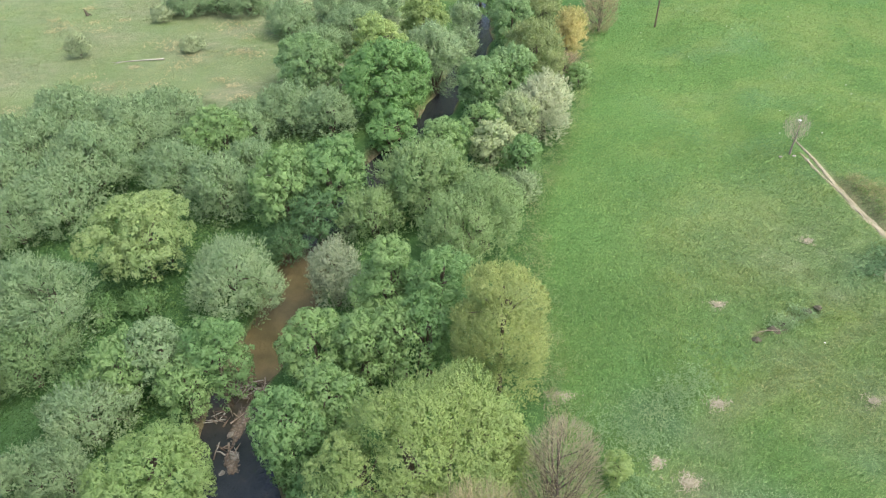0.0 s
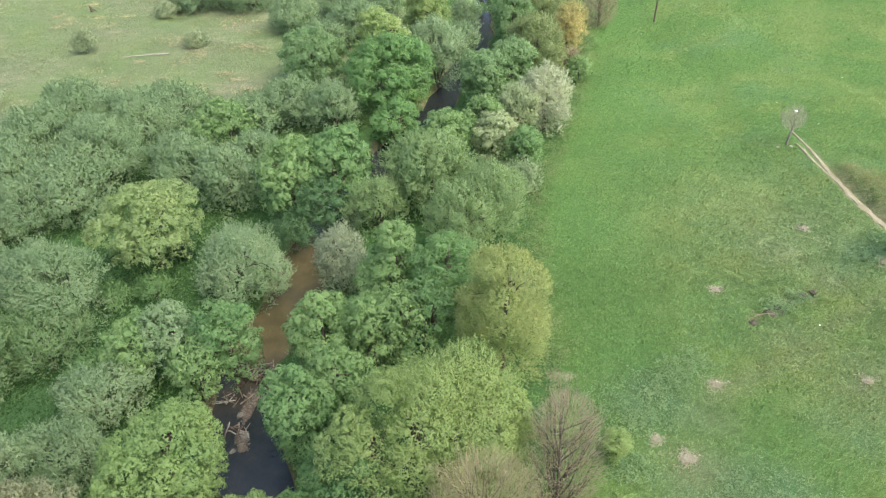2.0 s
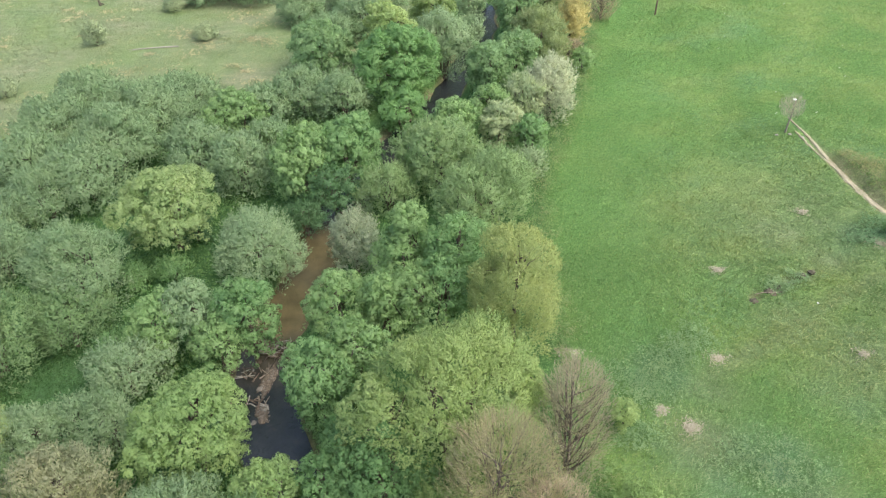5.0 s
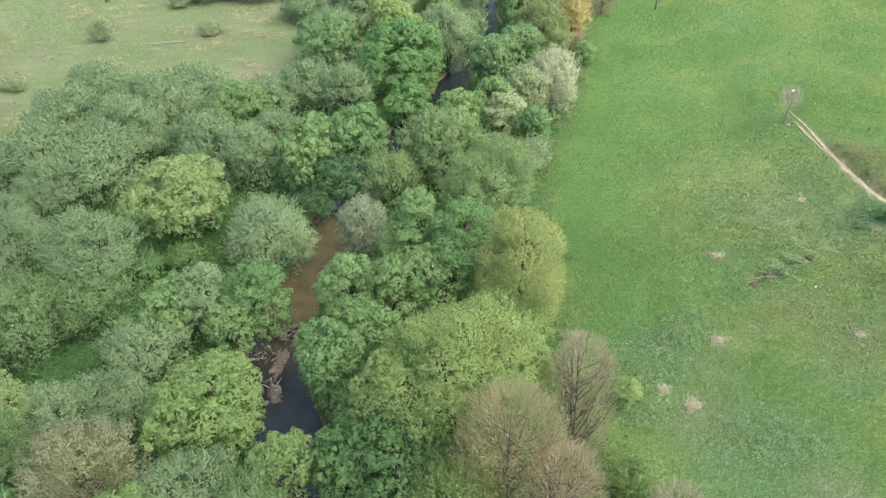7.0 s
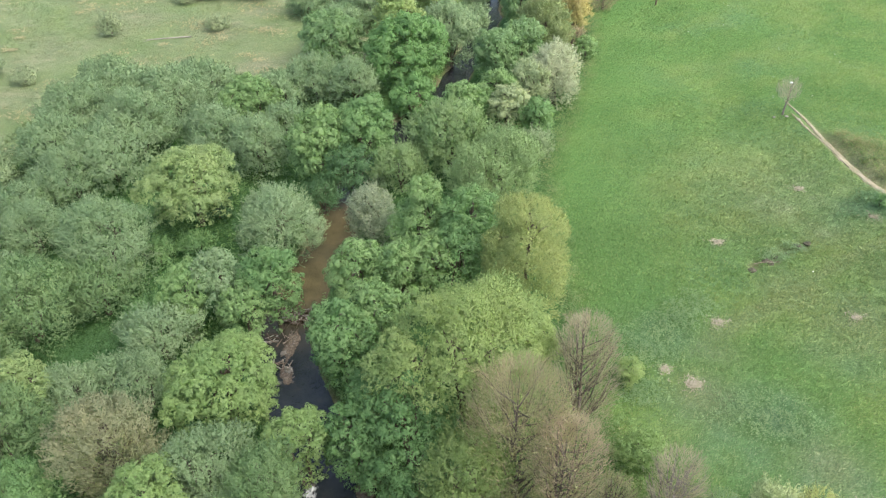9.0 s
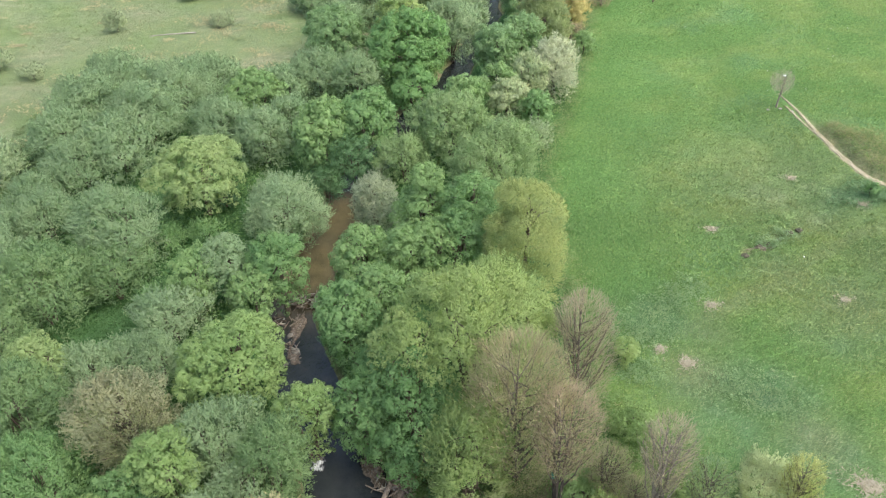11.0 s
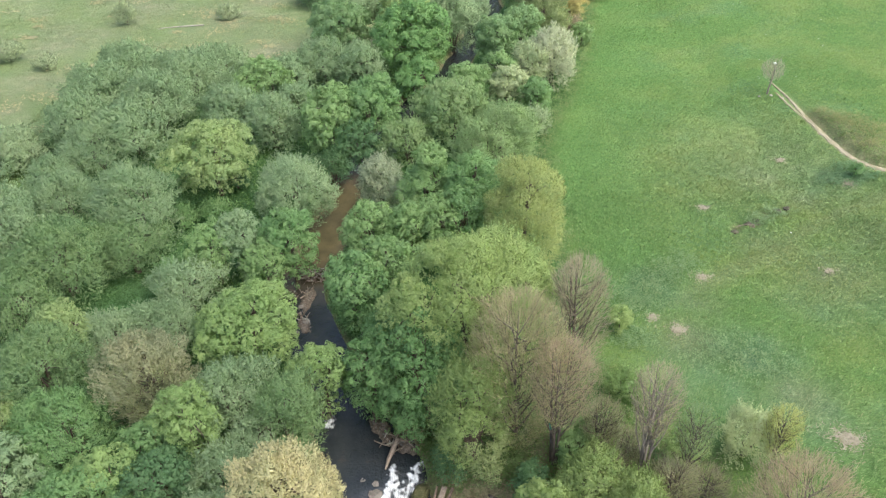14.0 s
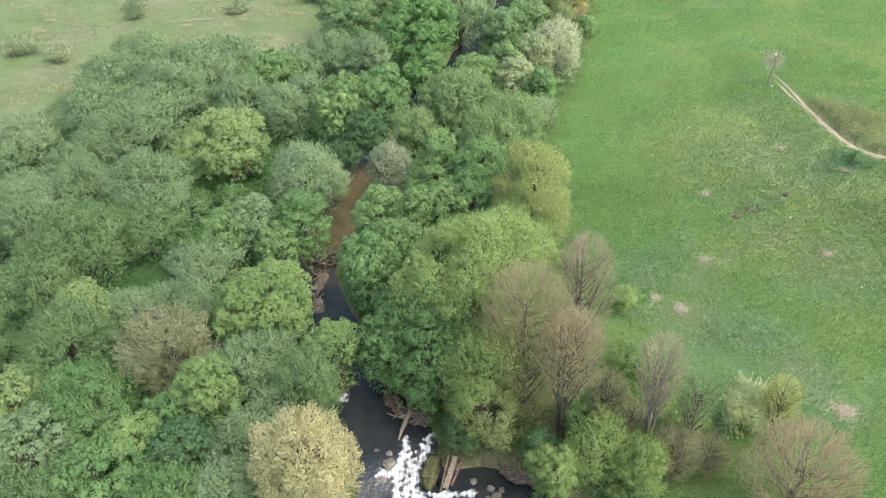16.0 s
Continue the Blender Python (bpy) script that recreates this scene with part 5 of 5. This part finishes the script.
def pole():
    t = thing("wooden_pole", 27.3, 88.2, ground_at(27.3, 88.2), "thin dark leaning wooden pole in the meadow", "pole")
    b = Build()
    b.tube([(0, 0, -0.3), (0.1, 0, 2.0), (0.2, 0, 4.2), (0.28, 0, 6.0)], [0.12, 0.10, 0.08, 0.06], 8)
    part("shaft", mesh_of("shaft", b.v, b.f, DARK_WOOD, True), t)
    b = Build()
    b.tube([(0.2, 0, 4.2), (0.5, 0.1, 5.0), (0.7, 0.1, 5.9)], [0.05, 0.035, 0.015], 6)
    part("branch", mesh_of("branch", b.v, b.f, DARK_WOOD, True), t)
    return t


def fallen_branch():
    t = thing("fallen_branch", 20.6, 33.5, ground_at(20.6, 33.5), "pale fallen branch at a small grassy ditch", "branch")
    b = Build()
    b.tube([(-0.9, -0.1, 0.10), (-0.2, 0.02, 0.14), (0.6, 0.0, 0.10), (1.1, 0.12, 0.06)], [0.022, 0.028, 0.022, 0.012], 6)
    part("stem", mesh_of("stem", b.v, b.f, WOOD, True), t)
    return t


def stone(name, x, y, z, r, label, material, seed, category="stone", group=""):
    bm = bmesh.new()
    bmesh.ops.create_icosphere(bm, subdivisions=2, radius=r)
    tangle(bm, r, 0.45, seed)
    ob = new(name, bm_mesh(name, bm, material))
    ob.matrix_world = pose(x, y, z, 0, 0, seed * 47)
    return tagged(ob, label, category, group)


def meadow_flowers():
    """Small pale flower heads scattered in the far field."""
    rng = np.random.default_rng(83)
    x, y = rng.uniform(24, 50, 30), rng.uniform(56, 96, 30)
    z = ground_height(x, y) + 0.2
    p = np.repeat(np.stack([x, y, z], axis=1), 3, axis=0)
    n = len(p)
    p += rng.normal(size=(n, 3)) * 0.06
    normal = unit(np.array([0, 0, 1.0]) + 0.4 * units(rng, n))
    v, f = blades(p, unit(np.cross(normal, units(rng, n))), normal, np.full(n, 0.10), np.full(n, 0.09))
    return tagged(new("meadow_flowers", mesh_of("meadow_flowers", v, f, PETAL)), "small white flowers in the meadow grass", "flowers", kind="stuff")


meadow_flowers()
fallen_log()
meadow_stump()
bare_sapling()
scrap()
pole()
fallen_branch()
for i, (px, py, pr) in enumerate(((19.5, 32.9, 0.30), (20.9, 33.7, 0.42), (21.6, 34.2, 0.30), (22.6, 34.5, 0.26), (23.5, 35.1, 0.34), (24.4, 35.4, 0.28))):
    stone("earth_clod", px, py, ground_at(px, py) + 0.06, pr, "dark bare earth clod in the grassy ditch", SOIL, i + 41, "earth clod", "clods in the ditch")
for i, (px, py) in enumerate(((29.2, 54.0), (30.2, 53.7), (30.9, 52.8))):
    stone("pale_stone", px, py, ground_at(px, py) + 0.03, 0.16, "pale stone beside the sapling's foot", PALE_WOOD, i + 31, "stone", "stones by the sapling")
stone("litter_scrap", 23.4, 32.2, ground_at(23.4, 32.2) + 0.04, 0.06, "small white scrap of litter in the grass", WHITE_PLASTIC, 5, "litter")

# ---- stream details ----
for i, (sx, sy, sz, sr) in enumerate(((-6.9, 12.4, -1.62, 0.36), (-1.3, 10.9, -2.16, 0.22), (-1.0, 10.4, -2.16, 0.26), (-0.7, 10.8, -2.18, 0.18), (-1.5, 10.3, -2.18, 0.16), (-5.5, 15.7, -1.35, 0.26), (-7.6, 13.4, -1.68, 0.22), (-7.3, 11.6, -1.9, 0.30), (-12.9, 28.2, -1.62, 0.22), (-12.3, 26.6, -1.62, 0.26), (-12.8, 25.5, -1.64, 0.2), (-9.9, 17.9, -1.62, 0.3), (-6.9, 13.1, -1.62, 0.2), (-2.2, 11.4, -2.16, 0.2))):
    stone("boulder", sx, sy, sz, sr, "pale rounded stone in the stream bed", STONE, i + 1, "stone", "stones in the stream")


def gravel_bar(x, y, z, rx, ry, turn, label, seed):
    t = thing("gravel_bar", x, y, z, label, "gravel bar")
    t.rotation_euler.z = radians(turn)
    bm = bmesh.new()
    bmesh.ops.create_icosphere(bm, subdivisions=4, radius=1.0)
    for v in bm.verts:
        k = 1 + 0.45 * noise.noise(v.co * 1.9 + Vector((seed, 0, 0))) + 0.3 * noise.noise(v.co * 6 + Vector((0, seed, 0))) + 0.2 * noise.noise(v.co * 15)
        v.co = Vector((v.co.x * rx * k, v.co.y * ry * k, v.co.z * 0.12 * k))
    part("sediment", bm_mesh("sediment", bm, EARTH, True), t)
    rng = np.random.default_rng(seed)
    verts, faces, o = [], [], 0
    for i in range(60):
        a, d = rng.uniform(0, 6.28), rng.random() ** 0.6
        b = BALL_V * rng.uniform(0.03, 0.09) * (1 + 0.2 * rng.normal(size=(12 if len(BALL_V) == 12 else len(BALL_V), 1))) + np.array([math.cos(a) * rx * d, math.sin(a) * ry * d, 0.11 * (1 - d * d)])
        verts.append(b)
        faces.append(BALL_F + o)
        o += len(b)
    tagged(part("pebble_layer", mesh_of("pebble_layer", np.concatenate(verts), np.concatenate(faces), STONE), t), kind="stuff")
    return t


gravel_bar(-6.7, 16.8, -1.62, 0.45, 1.3, 30, "reddish gravel bar beside the pool", 21)
gravel_bar(-12.5, 29.0, -1.66, 0.45, 1.7, -4, "brown gravel bar in the shallow stream", 22)
gravel_bar(-12.4, 26.2, -1.68, 0.6, 1.0, 20, "grey gravel bar in the shallow stream", 23)
gravel_bar(-5.0, 15.7, -1.45, 0.65, 0.8, 10, "eroded reddish earth at the stream bank", 24)
gravel_bar(0.4, 11.8, -1.95, 1.2, 0.7, -20, "muddy earth bank beside the lower pool", 25)


def driftwood(x, y, z, r, number, label, seed):
    """A heap of broken branches caught on the bank."""
    rng = np.random.default_rng(seed)
    t = thing("driftwood_pile", x, y, z, label, "driftwood")
    for i in range(number):
        a, d = rng.uniform(0, 6.28), r * rng.random() ** 0.7
        c = np.array([math.cos(a) * d * 1.3, math.sin(a) * d * 0.7, rng.uniform(0.02, 0.4) * (1 - 0.6 * d / r)])
        u = units(rng, 1)[0]
        u[2] *= 0.3
        l = rng.uniform(0.4, 1.3)
        b = Build()
        b.tube([c - u * l / 2, c + rng.normal(size=3) * 0.05, c + u * l / 2], [rng.uniform(0.03, 0.07), 0.04, 0.015], 5)
        part("branch", mesh_of("branch", b.v, b.f, (PALE_WOOD if rng.random() < 0.35 else WOOD) if rng.random() < 0.7 else DARK_WOOD, True), t)
    return t


driftwood(-12.3, 31.5, -1.45, 1.1, 85, "tangled driftwood heap jammed across the stream", 31)
driftwood(-5.9, 15.6, -1.4, 0.8, 26, "driftwood and broken branches on the eroded bank", 32)
driftwood(-12.9, 27.0, -1.6, 0.6, 12, "broken branches on the gravel", 33)
driftwood(-13.6, 29.3, -1.45, 0.8, 14, "dead branches hanging over the bank", 34)


def weir():
    """Remains of a small weir: a mossy block and leaning timbers."""
    t = thing("weir_remains", -4.4, 11.9, -2.2, "mossy remains of a small concrete weir", "weir")
    bm = bmesh.new()
    bmesh.ops.create_cube(bm, size=1)
    bmesh.ops.scale(bm, vec=(0.75, 1.9, 0.95), verts=bm.verts)
    bmesh.ops.bevel(bm, geom=bm.edges[:], offset=0.08, segments=2, affect="EDGES")
    bmesh.ops.subdivide_edges(bm, edges=bm.edges[:], cuts=4, use_grid_fill=True)
    for v in bm.verts:
        v.co += Vector((0.14, 0.14, 0.20)) * noise.noise(v.co * 2.6) + Vector((0.09, 0.09, 0.09)) * noise.noise(v.co * 7)
    bmesh.ops.rotate(bm, verts=bm.verts, matrix=Matrix.Rotation(radians(-16), 3, "X") @ Matrix.Rotation(radians(-14), 3, "Z"))
    bmesh.ops.translate(bm, verts=bm.verts, vec=(-0.15, 0.1, 0.35))
    part("block", bm_mesh("block", bm, MOSS, True), t)
    for i, (ox, w, m) in enumerate(((0.62, 0.11, DARK_WOOD), (0.94, 0.30, WOOD), (1.34, 0.12, DARK_WOOD))):
        bm = bmesh.new()
        bmesh.ops.create_cube(bm, size=1)
        bmesh.ops.scale(bm, vec=(w, 2.0 - 0.15 * i, 0.16), verts=bm.verts)
        bmesh.ops.bevel(bm, geom=bm.edges[:], offset=0.02, segments=1, affect="EDGES")
        bmesh.ops.rotate(bm, verts=bm.verts, matrix=Matrix.Rotation(radians(-16 - 7 * i), 3, "Z") @ Matrix.Rotation(radians(24), 3, "X"))
        bmesh.ops.translate(bm, verts=bm.verts, vec=(ox, -0.2 + 0.05 * i, 0.50))
        part("timber", bm_mesh("timber", bm, m), t)
    return t


weir()


def root_log():
    """A pale broken log with splayed roots, lying down the eroded bank into the pool."""
    t = thing("broken_log", -5.95, 15.3, -1.35, "pale broken log with splayed roots on the eroded bank", "log")
    b = Build()
    b.tube([(0.25, 0.35, 0.30), (0.0, -0.2, 0.16), (-0.25, -0.8, 0.02), (-0.42, -1.35, -0.15)], [0.13, 0.15, 0.12, 0.06], 8)
    part("stem", mesh_of("stem", b.v, b.f, WOOD, True), t)
    rng = np.random.default_rng(61)
    for i in range(9):
        u = units(rng, 1)[0] * np.array([0.8, 0.5, 0.35]) + np.array([0.3, 0.35, 0.15])
        b = Build()
        b.tube([(0.2, 0.25, 0.26), np.array([0.22, 0.3, 0.26]) + u * 0.5 + rng.normal(size=3) * 0.05, np.array([0.25, 0.3, 0.2]) + u], [0.06, 0.035, 0.012], 5)
        part("root", mesh_of("root", b.v, b.f, DARK_WOOD if i % 3 else WOOD, True), t)
    return t


root_log()


def bird_box():
    x, y, z = 2.50, 13.25, 2.34
    t = thing("nest_box", x, y, z, "small teal nest box fixed to a trunk", "nest box")
    for name, size, at in (("box", (0.20, 0.17, 0.28), (0, 0, 0)), ("roof", (0.25, 0.24, 0.03), (0, -0.02, 0.155))):
        bm = bmesh.new()
        bmesh.ops.create_cube(bm, size=1)
        bmesh.ops.scale(bm, vec=size, verts=bm.verts)
        bmesh.ops.bevel(bm, geom=bm.edges[:], offset=0.012, segments=1, affect="EDGES")
        bmesh.ops.translate(bm, verts=bm.verts, vec=at)
        part(name, bm_mesh(name, bm, TEAL), t)
    return t


bird_box()
